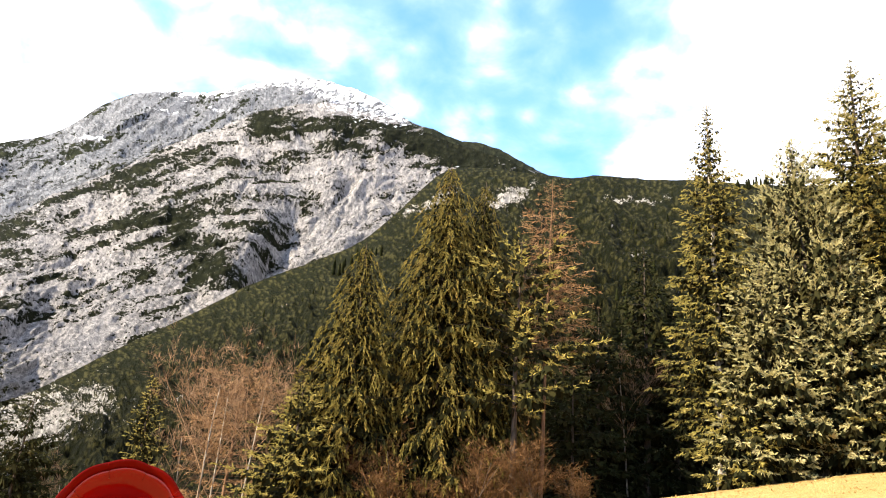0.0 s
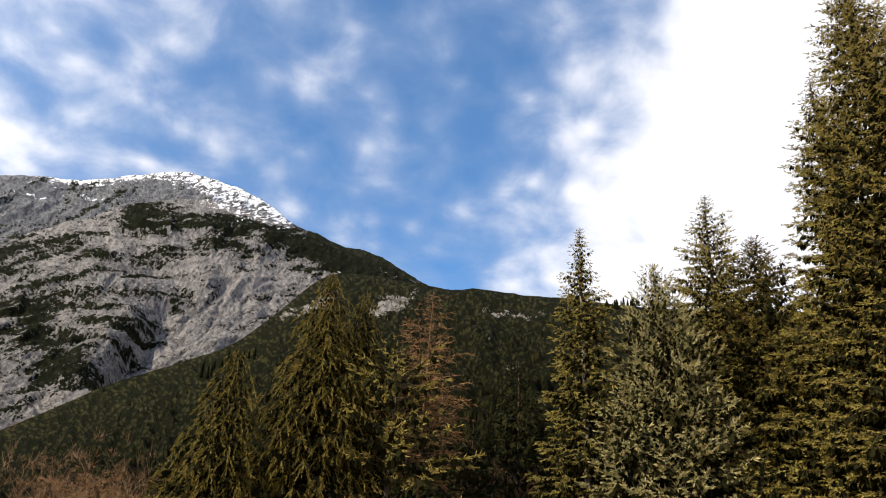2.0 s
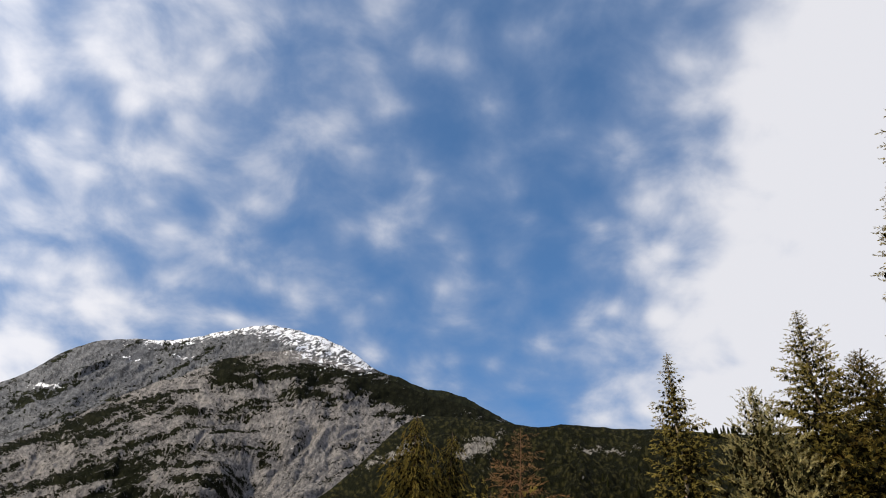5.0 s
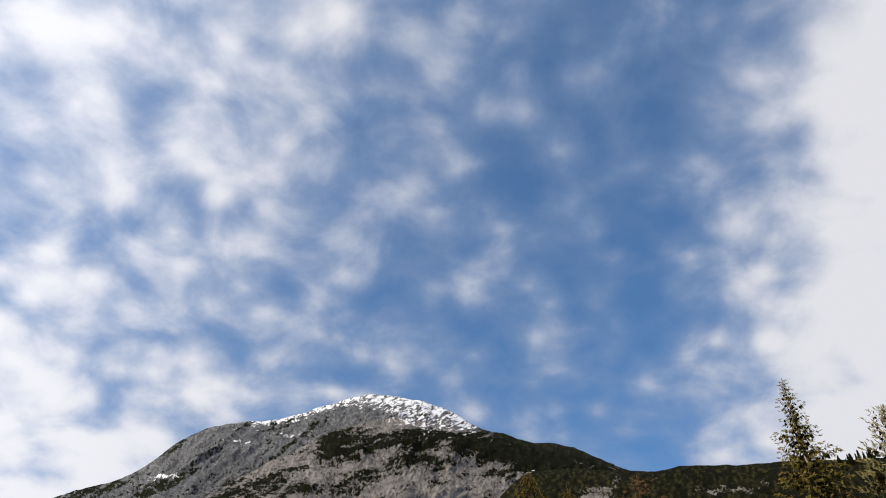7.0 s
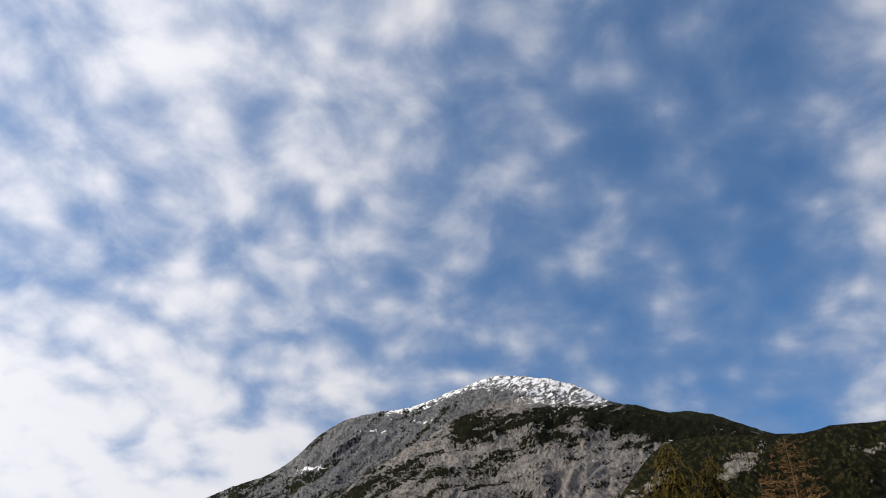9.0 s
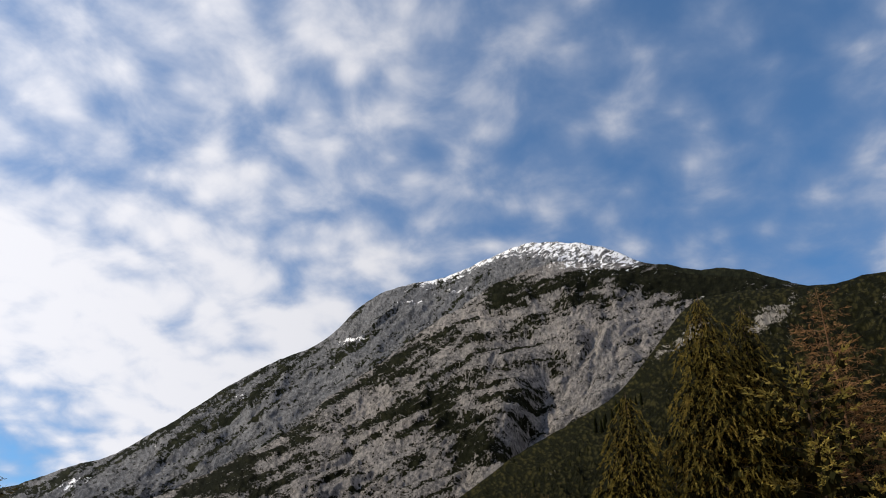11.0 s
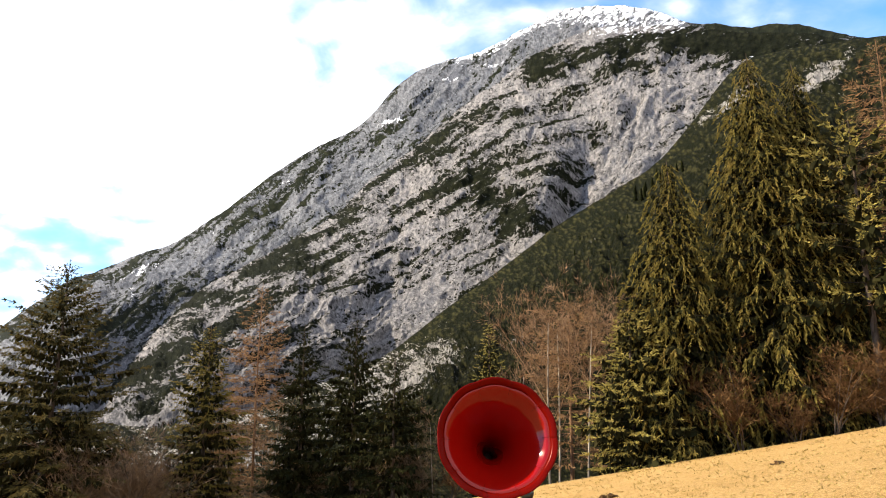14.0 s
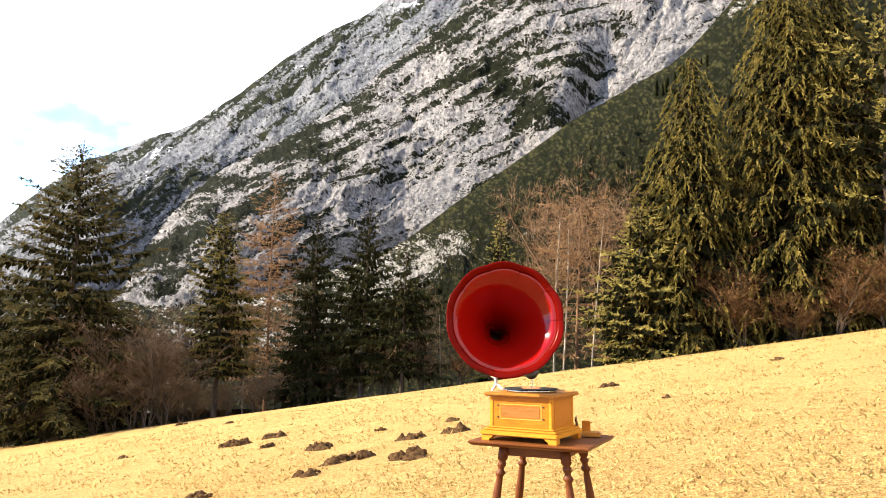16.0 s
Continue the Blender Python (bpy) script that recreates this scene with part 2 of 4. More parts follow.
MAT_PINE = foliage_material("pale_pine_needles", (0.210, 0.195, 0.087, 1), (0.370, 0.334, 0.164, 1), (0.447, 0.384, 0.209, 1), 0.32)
MAT_LARCH = foliage_material("autumn_larch_twigs", (0.12, 0.066, 0.030, 1), (0.26, 0.155, 0.080, 1), (0.32, 0.21, 0.115, 1), 0.25)
MAT_TWIG = foliage_material("bare_brown_twigs", (0.037, 0.018, 0.007, 1), (0.098, 0.053, 0.024, 1), (0.129, 0.079, 0.035, 1), 0.0, 0.8)
MAT_TWIG_GREY = foliage_material("bare_grey_twigs", (0.061, 0.042, 0.027, 1), (0.165, 0.112, 0.070, 1), (0.207, 0.144, 0.091, 1), 0.0, 0.8)
MAT_BARK = bark_material("spruce_bark", (0.026, 0.020, 0.015, 1), (0.082, 0.062, 0.048, 1))
MAT_LIMB = bark_material("dark_spruce_limb", (0.012, 0.010, 0.007, 1), (0.036, 0.028, 0.020, 1))
MAT_LARCH_LIMB = bark_material("larch_limb", (0.075, 0.042, 0.024, 1), (0.17, 0.10, 0.058, 1))
MAT_BIRCH = bark_material("pale_bark", (0.10, 0.085, 0.07, 1), (0.30, 0.26, 0.21, 1), 4.0)

# ---------------------------------------------------------------- tools for meshes


def mesh_object(name, verts, faces, mat, parent=None, label="", smooth=False):
    me = bpy.data.meshes.new(name)
    verts = np.asarray(verts, dtype=np.float32)
    faces = np.asarray(faces, dtype=np.int32)
    me.vertices.add(len(verts))
    me.vertices.foreach_set("co", verts.ravel())
    nf, ns = faces.shape
    me.loops.add(nf * ns)
    me.loops.foreach_set("vertex_index", faces.ravel())
    me.polygons.add(nf)
    me.polygons.foreach_set("loop_start", np.arange(0, nf * ns, ns, dtype=np.int32))
    me.update(calc_edges=True)
    if smooth:
        me.polygons.foreach_set("use_smooth", np.ones(nf, dtype=bool))
    me.materials.append(mat)
    ob = new(name, me)
    if parent is not None:
        ob.parent = parent
    if label:
        ob["label"] = label
    return ob


def part(name, bm, mat, parent, label="", smooth=False):
    me = bpy.data.meshes.new(name)
    bm.normal_update()
    bm.to_mesh(me)
    bm.free()
    if smooth:
        me.polygons.foreach_set("use_smooth", np.ones(len(me.polygons), dtype=bool))
    me.materials.append(mat)
    ob = new(name, me)
    ob.parent = parent
    if label:
        ob["label"] = label
    return ob


def _hash(ix, iy, iz, seed):
    n = (ix * 374761393 + iy * 668265263 + iz * 2147483647 + seed * 1274126177) & 0xFFFFFFFF
    n = ((n ^ (n >> 13)) * 1274126177) & 0xFFFFFFFF
    n = ((n ^ (n >> 16)) * 2246822519) & 0xFFFFFFFF
    return ((n ^ (n >> 15)) & 0xFFFF) / 65535.0


def vnoise(x, y, z, seed=0):
    xi, yi, zi = np.floor(x).astype(np.int64), np.floor(y).astype(np.int64), np.floor(z).astype(np.int64)
    xf, yf, zf = x - xi, y - yi, z - zi
    sx, sy, sz = (f * f * f * (f * (f * 6 - 15) + 10) for f in (xf, yf, zf))
    total = 0
    for dx in (0, 1):
        for dy in (0, 1):
            for dz in (0, 1):
                w = (sx if dx else 1 - sx) * (sy if dy else 1 - sy) * (sz if dz else 1 - sz)
                total = total + w * _hash(xi + dx, yi + dy, zi + dz, seed)
    return total


def fbm(x, y, z, octaves=5, gain=0.5, seed=0, ridged=False):
    total, amp, norm = 0.0, 1.0, 0.0
    for o in range(octaves):
        n = vnoise(x, y, z, seed + o * 17)
        if ridged:
            n = 1 - abs(2 * n - 1)
        total, norm = total + amp * n, norm + amp
        x, y, z, amp = x * 1.62 - y * 1.22 + 11.3, x * 1.22 + y * 1.62 + 5.7, z * 2.03 + 3.1, amp * gain
    return total / norm


# ---------------------------------------------------------------- the ground


def plane_z(x, y):
    return 0.196 * x + 0.0176 * y


def ground_z(x, y):
    x, y = np.asarray(x, dtype=float), np.asarray(y, dtype=float)
    r = np.hypot(x, y)
    z = plane_z(x, y)
    over = np.maximum(0, y - CREST)
    z = z - np.minimum(0.10 * over * over / (over + 6.0), 6.0)
    near = np.exp(-(r / 14.0) ** 2)
    z = z + 0.05 * (fbm(x * 0.5, y * 0.5, x * 0, 3, 0.5, 5) - 0.5) * (1 - 0.5 * near) + 0.03 * (fbm(x * 2.2, y * 2.2, x * 0, 3, 0.5, 6) - 0.5)
    far = np.clip((r - 70) / 160.0, 0, 1)
    far = far * far * (3 - 2 * far)
    return z * (1 - far) + far * (-16.0)


def build_ground():
    rings = np.concatenate([[0.002], np.linspace(0.0, 3.0, 10)[1:], np.geomspace(3.1, 60, 140), np.geomspace(62, 4800, 40)])
    az = np.concatenate([np.linspace(-80, 60, 240), np.linspace(62, 278, 50)])
    A, Rr = np.meshgrid(np.radians(az), rings)
    X, Y = Rr * np.sin(A), Rr * np.cos(A)
    Z = ground_z(X, Y)
    nr, na = X.shape
    verts = np.stack([X, Y, Z], -1).reshape(-1, 3)
    i, j = np.meshgrid(np.arange(nr - 1), np.arange(na), indexing="ij")
    jn = (j + 1) % na
    faces = np.stack([i * na + j, (i + 1) * na + j, (i + 1) * na + jn, i * na + jn], -1).reshape(-1, 4)[:, ::-1]
    ob = mesh_object("ground", verts, faces, MAT_MEADOW, smooth=True)
    tagged(ob, "sloping alpine meadow with dry golden autumn grass", "meadow", kind="structure")


build_ground()


# ---------------------------------------------------------------- the mountains
def ridge_sheet(name, az_range, columns, rows_n, crest, d_base, d_crest, z_base, power, mat, veg_fn, snow_fn, label, relief, jag=0.3, seed=0):
    """A mountain flank: it climbs from its foot to a crest line that is given by bearing and height angle (degrees)."""
    ca, ce = zip(*crest)
    az = np.linspace(az_range[0], az_range[1], columns)
    s = np.concatenate([np.linspace(0, 1, rows_n), [1.04, 1.12]])
    line = np.interp(az, ca, ce)
    line = np.convolve(np.pad(line, 4, mode="edge"), np.ones(9) / 9, "valid")
    line = line + jag * (fbm(az * 0.9, az * 0, az * 0, 6, 0.62, seed + 7) - 0.5)
    A, S = np.meshgrid(az, s)
    el_c = np.repeat(line[None], len(s), 0)
    Dc = d_crest(A)
    Db = d_base(A)
    Zc = Dc * np.tan(np.radians(el_c))
    Zb = z_base(A)
    Sc = np.minimum(S, 1.0)
    D = Db + (Dc - Db) * S
    Z = Zb + (Zc - Zb) * Sc ** power(A)
    Z = Z - np.maximum(0, S - 1) * np.abs(Zc - Zb) * 3.0
    E = np.degrees(np.arctan2(Z, D))
    X, Y = D * np.sin(np.radians(A)), D * np.cos(np.radians(A))
    fade = np.clip((1.0 - Sc) * 9.0, 0.12, 1.0) * np.clip(Sc * 10, 0.1, 1)
    push = relief(A, E) * fade
    # the relief stands out from the face, toward the valley and up
    X, Y, Z = X - push * 0.75 * np.sin(np.radians(A)), Y - push * 0.75 * np.cos(np.radians(A)), Z + push * 0.45
    nr, na = X.shape
    verts = np.stack([X, Y, Z + EYE], -1).reshape(-1, 3)
    i, j = np.meshgrid(np.arange(nr - 1), np.arange(na - 1), indexing="ij")
    faces = np.stack([i * na + j, i * na + j + 1, (i + 1) * na + j + 1, (i + 1) * na + j], -1).reshape(-1, 4)
    ob = mesh_object(name, verts, faces, mat, smooth=True)
    # material coordinates: bearing and height angle from the eye, about a metre a unit
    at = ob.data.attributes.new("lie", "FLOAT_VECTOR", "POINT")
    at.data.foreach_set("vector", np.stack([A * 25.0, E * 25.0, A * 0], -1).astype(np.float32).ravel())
    for key, fn in (("veg", veg_fn), ("snow", snow_fn)):
        at = ob.data.attributes.new(key, "FLOAT", "POINT")
        at.data.foreach_set("value", np.asarray(fn(A, E, el_c), dtype=np.float32).ravel())
    return tagged(ob, label, "mountain", kind="structure")


def blob(A, E, a, e, wa, we, tilt=0.0):
    da, de = A - a, E - e - tilt * (A - a)
    return np.exp(-(da / wa) ** 2 - (de / we) ** 2)


MAIN_CREST = [(-90, -4), (-70, -2), (-58, 2.5), (-55, 6), (-51.3, 9.65), (-48.4, 10.95), (-46.7, 12.05), (-44.9, 12.65), (-43, 14.05), (-40.9, 15.75), (-38.3, 18.05), (-36, 19.85), (-33.9, 21.15), (-31.8, 22.15), (-30, 23.35), (-28.2, 25.65),
              (-26.4, 26.9), (-24.4, 27.6), (-21.2, 28.3), (-18.9, 29.1), (-16.4, 30.2), (-14.7, 30.85), (-12.5, 31.15), (-10, 31), (-7.3, 30.6), (-5.5, 29.9), (-3.6, 28.95), (-1.4, 28.55), (0.8, 27.9), (1.9, 27.95), (4.7, 27.35), (6.3, 26.5), (8.2, 25.7), (16, 22)]
BUTT_CREST = [(-60, -4), (-50, 3.0), (-45.5, 7.0), (-42.1, 9.9), (-36.4, 13.4), (-32.4, 15.9), (-29.8, 18.7), (-26.3, 21.2), (-22.9, 24.0), (-19.4, 26.1), (-16.9, 27.8), (-14, 28.9), (-11, 29.5), (-6, 29.2), (-3, 28.5), (-1.4, 28.1), (1.1, 27.5), (4.9, 26.9), (8.2, 25.2), (16, 21)]
SPUR_CREST = [(-60, 0.5), (-45, 0.2), (-38, 1.4), (-33, 3.0), (-28.1, 5.2), (-23.5, 8.9), (-19.1, 12), (-14.6, 15.3), (-10.1, 17.6), (-6.7, 19.4), (-4.2, 21.8), (-2.5, 23.7),
              (-1.2, 25.0), (0.4, 25.9), (4, 26.0), (8, 25.7), (9.9, 25.4), (13.1, 25.6), (16.8, 25.2), (20, 25.0), (24.5, 24.3), (35, 23), (55, 21), (80, 18)]


def bed_height(A, E, tilt):
    """The height across the rock beds, which climb toward the east and bend over in the west."""
    return E - tilt * A - 0.34 * np.minimum(A + 18, 0)


def patches(A, E, seed, tilt, along=0.42, across=1.9, octaves=7):
    w = 1.6 * (fbm(A * 0.25, E * 0.25, A * 0, 3, 0.5, seed + 50) - 0.5)
    return fbm(A * along + w, bed_height(A, E, tilt) * across + w, A * 0, octaves, 0.62, seed)


def face_relief(A, E):
    warp = 4.0 * (fbm(A * 0.16, E * 0.20, A * 0, 4, 0.55, 70) - 0.5)
    lumps = fbm(A * 0.45 + warp, E * 0.55, A * 0, 6, 0.52, 69) - 0.5
    ribs = fbm((A - 0.62 * E) * 0.30 + warp, E * 0.16, A * 0, 6, 0.48, 71, True) - 0.6
    ledges = fbm(A * 0.22 + warp, bed_height(A, E, 0.17) * 0.8, A * 0, 6, 0.52, 73, True) - 0.6
    fine = fbm(A * 3.1, E * 3.1, A * 0, 4, 0.60, 74) - 0.5
    line = -14.8 + (E - 15.6) * 0.50 + 1.0 * (fbm(E * 0.7, A * 0.3, E * 0, 3, 0.5, 91) - 0.5)
    low, high = np.clip((E - 14.2) / 1.5, 0, 1), np.clip((24.5 - E) / 4, 0, 1)
    open_ = 0.40 + 0.22 * np.maximum(0, E - 15.5)
    gully = np.exp(-(np.maximum(0, line - A) / open_ + np.maximum(0, A - line) / (open_ * 2.2)) ** 1.6) * low * high
    rib = np.exp(-((A - line + 2.2) / 1.3) ** 2) * low * np.clip((21.5 - E) / 3, 0, 1)
    bowl = blob(A, E, -12.8, 24.8, 3.0, 2.0)
    return 24 * ribs + 22 * ledges + 28 * lumps + 8 * fine - 62 * gully + 22 * rib - 26 * bowl


def face_veg(A, E, C):
    v = 0.24 + 3.8 * (patches(A, E, 40, 0.17) - 0.50)
    v = v + 1.0 * blob(A, E, -35.3, 11.7, 2.6, 0.75, 0.25) + 0.75 * blob(A, E, -28.3, 13.0, 2.4, 0.40, 0.22) + 0.6 * blob(A, E, -18.4, 17.6, 2.6, 0.6, 0.12) + 0.7 * blob(A, E, -17.3, 15.9, 2.2, 1.1, 0.1)
    v = v + 0.55 * np.exp(-((C - E - 0.7) / 0.55) ** 2) * np.clip((-17 - A) / 4, 0, 1)
    v = v + 0.70 * blob(A, E, -10.0, 27.7, 8.0, 0.85, 0.03) - 0.9 * np.clip((E - 28.5) / 0.5, 0, 1) * np.clip((-3 - A) / 2, 0, 1) + 1.9 * blob(A, E, 2.8, 26.9, 5.5, 1.5, -0.12) + 1.0 * blob(A, E, -2.2, 27.7, 3.0, 0.8, -0.1)
    v = v + 0.30 * blob(A, E, -22, 18.4, 4.5, 1.5, 0.3) + 1.3 * blob(A, E, -43.5, 4.6, 4.5, 1.5, 0.55) + 0.30 * blob(A, E, -24, 21.5, 3.0, 0.8, 0.6)
    v = v - 0.65 * blob(A, E, -7.5, 21.5, 4.0, 4.0) - 0.60 * blob(A, E, -26.5, 8.0, 5.5, 3.6, 0.5) - 0.45 * blob(A, E, -12.6, 24.6, 3.6, 1.8) - 0.3 * blob(A, E, -19.5, 14.0, 3.5, 1.2, 0.4)
    return v


def face_snow(A, E, C):
    return -0.55 + 1.05 * blob(A, E, -8.0, 29.5, 6, 0.95, -0.06) + 0.75 * blob(A, E, -14.4, 16.0, 0.22, 0.8, 0.6)


def back_relief(A, E):
    warp = 3.6 * (fbm(A * 0.18, E * 0.22, A * 0, 4, 0.55, 75) - 0.5)
    down = A - 0.35 * E
    ribs = fbm(down * 0.42 + warp, E * 0.30, A * 0, 6, 0.56, 76, True) - 0.6
    ledges = fbm(A * 0.40 + warp, bed_height(A, E, 0.5) * 0.9, A * 0, 6, 0.6, 77, True) - 0.6
    fine = fbm(A * 2.4, E * 2.4, A * 0, 5, 0.66, 78) - 0.5
    return 34 * ribs + 26 * ledges + 12 * fine


def back_veg(A, E, C):
    v = 0.14 + 3.2 * (patches(A, E, 60, 0.55) - 0.50)
    v = v + 0.45 * np.clip((-29 - A) / 4, 0, 1) * np.exp(-((C - E - 0.5) / 0.7) ** 2) + 0.45 * blob(A, E, -46, 8.2, 4.0, 1.6, 0.5) + 0.5 * blob(A, E, -36.5, 16.8, 4, 0.9, 0.8)
    return v + 2.0 * blob(A, E, 3, 27.4, 6, 1.5, -0.12) - 0.4 * blob(A, E, -24, 26, 5, 1.5) - 0.8 * blob(A, E, -12, 30.5, 8, 1.5)


def back_snow(A, E, C):
    depth = 0.55 + 1.5 * np.clip((A + 16) / 5, 0, 1)
    v = -0.50 + 1.12 * np.exp(-((C - E) / depth) ** 2) * np.clip((A + 26) / 4, 0, 1) * np.clip((-2.6 - A) / 2, 0, 1)
    v = v + 1.3 * blob(A, E, -28.6, 23.1, 1.3, 0.22, 0.25) + 0.85 * blob(A, E, -46.4, 10.9, 1.2, 0.28, 0.4) + 0.8 * blob(A, E, -47.0, 9.0, 0.25, 1.2, 0.5)
    return v + 0.95 * blob(A, E, -23.5, 26.4, 1.6, 0.16, 0.1) + 0.75 * blob(A, E, -20.0, 27.4, 1.8, 0.2, 0.1) + 0.8 * blob(A, E, -36.5, 18.0, 0.7, 0.22)


def spur_relief(A, E):
    warp = 1.6 * (fbm(A * 0.2, E * 0.2, A * 0, 3, 0.5, 79) - 0.5)
    swells = fbm((A + 0.9 * E) * 0.16 + warp, E * 0.10, A * 0, 4, 0.5, 81, True) - 0.6
    hummocks = fbm(A * 1.5, E * 2.2, A * 0, 5, 0.62, 82) - 0.5
    bushes = fbm(A * 1.9, E * 2.6, A * 0, 2, 0.5, 83) - 0.5
    return np.clip((E + 16) / 20, 0.25, 1.0) * (14 * swells + 10 * hummocks + 9 * bushes)


def spur_veg(A, E, C):
    v = 1.75 + 1.8 * (fbm(A * 0.5, E * 1.2, A * 0, 6, 0.6, 80) - 0.5)
    v = v - 1.25 * blob(A, E, -25.5, 4.2, 4.5, 2.2, 0.45) - 0.85 * blob(A, E, -17, 6.2, 3.5, 1.0, 0.1)
    v = v - 1.55 * blob(A, E, 5.0, 23.6, 2.6, 0.8, 0.45) - 1.45 * blob(A, E, -0.9, 23.0, 2.0, 0.8, 0.5) - 1.4 * blob(A, E, 15.5, 23.6, 3, 0.25, -0.03)
    v = v - 1.0 * blob(A, E, 15.5, 19.5, 2.0, 0.35) - 1.2 * blob(A, E, -3.3, 22.0, 0.8, 0.4, 0.8)
    v = v - 0.85 * np.clip((-24 - A) / 6, 0, 1)
    return v + 0.45 * np.clip((-2.5 - E) / 2.0, 0, 1)


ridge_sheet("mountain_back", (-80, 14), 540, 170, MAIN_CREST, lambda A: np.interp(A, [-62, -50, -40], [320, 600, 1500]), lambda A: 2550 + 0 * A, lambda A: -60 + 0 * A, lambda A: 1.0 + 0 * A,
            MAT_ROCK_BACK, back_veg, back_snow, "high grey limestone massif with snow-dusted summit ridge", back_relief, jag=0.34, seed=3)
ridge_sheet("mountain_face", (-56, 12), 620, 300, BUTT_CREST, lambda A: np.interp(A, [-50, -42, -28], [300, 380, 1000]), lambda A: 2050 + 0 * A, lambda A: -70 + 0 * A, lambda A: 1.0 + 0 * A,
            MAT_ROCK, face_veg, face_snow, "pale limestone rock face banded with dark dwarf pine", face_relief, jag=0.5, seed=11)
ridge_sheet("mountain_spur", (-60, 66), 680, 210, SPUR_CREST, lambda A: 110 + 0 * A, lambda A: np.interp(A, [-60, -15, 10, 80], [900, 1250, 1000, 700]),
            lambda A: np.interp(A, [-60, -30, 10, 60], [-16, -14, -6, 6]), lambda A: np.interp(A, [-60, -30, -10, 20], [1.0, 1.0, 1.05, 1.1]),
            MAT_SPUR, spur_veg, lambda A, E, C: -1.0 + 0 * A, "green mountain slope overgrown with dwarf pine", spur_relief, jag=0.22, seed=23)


# ---------------------------------------------------------------- trees
def blades(base, tip, width, rng, cross=2):
    """Tapered leaf-like slips from base to tip, two crossed ones each: (n,3), (n,3), (n,)."""
    n = len(base)
    d = tip - base
    d = d / np.maximum(np.linalg.norm(d, axis=1, keepdims=True), 1e-6)
    rnd = rng.normal(size=(n, 3))
    a = np.cross(d, rnd)
    a = a / np.maximum(np.linalg.norm(a, axis=1, keepdims=True), 1e-6)
    b = np.cross(d, a)
    verts, faces, start = [], [], 0
    mid = base * 0.55 + tip * 0.45
    for side in (a, b)[:cross]:
        w = width[:, None] * side
        quad = np.stack([base, mid + w, tip, mid - w], 1).reshape(-1, 3)
        verts.append(quad)
        faces.append(np.arange(4 * n).reshape(n, 4) + start)
        start += 4 * n
    return np.concatenate(verts), np.concatenate(faces)


def tube(points, radii, sides=5):
    """Verts and quads of a tapered tube along points."""
    points = np.asarray(points, dtype=float)
    n = len(points)
    d = np.gradient(points, axis=0)
    d = d / np.maximum(np.linalg.norm(d, axis=1, keepdims=True), 1e-9)
    ref = np.where(np.abs(d[:, 2:3]) > 0.9, np.array([[1.0, 0, 0]]), np.array([[0, 0, 1.0]]))
    a = np.cross(d, ref)
    a = a / np.maximum(np.linalg.norm(a, axis=1, keepdims=True), 1e-9)
    b = np.cross(d, a)
    ang = np.linspace(0, 2 * np.pi, sides, endpoint=False)
    ring = points[:, None] + np.asarray(radii)[:, None, None] * (np.cos(ang)[None, :, None] * a[:, None] + np.sin(ang)[None, :, None] * b[:, None])
    verts = ring.reshape(-1, 3)
    i, j = np.meshgrid(np.arange(n - 1), np.arange(sides), indexing="ij")
    jn = (j + 1) % sides
    faces = np.stack([i * sides + j, i * sides + jn, (i + 1) * sides + jn, (i + 1) * sides + j], -1).reshape(-1, 4)
    return verts, faces


def joined(pieces):
    verts, faces, start = [], [], 0
    for v, f in pieces:
        verts.append(v)
        faces.append(f + start)
        start += len(v)
    return np.concatenate(verts), np.concatenate(faces)


def trunk_part(thing, h, r, bark, rng, lean=0.0, label=""):
    n = 14
    t = np.linspace(0, 1, n)
    wob = np.cumsum(rng.normal(0, 0.012, (n, 2)), axis=0) * h * 0.12
    pts = np.stack([wob[:, 0] + lean * h * t ** 1.4, wob[:, 1], h * t - 0.4 * (1 - t)], -1)
    rad = r * (1 - t) ** 0.85 + 0.012 + 0.35 * r * np.exp(-t * 40)
    v, f = tube(pts, rad, 10)
    mesh_object("trunk", v, f, bark, thing, label, smooth=True)
    return lambda z: np.stack([np.interp(z, pts[:, 2], pts[:, 0]), np.interp(z, pts[:, 2], pts[:, 1])], -1)


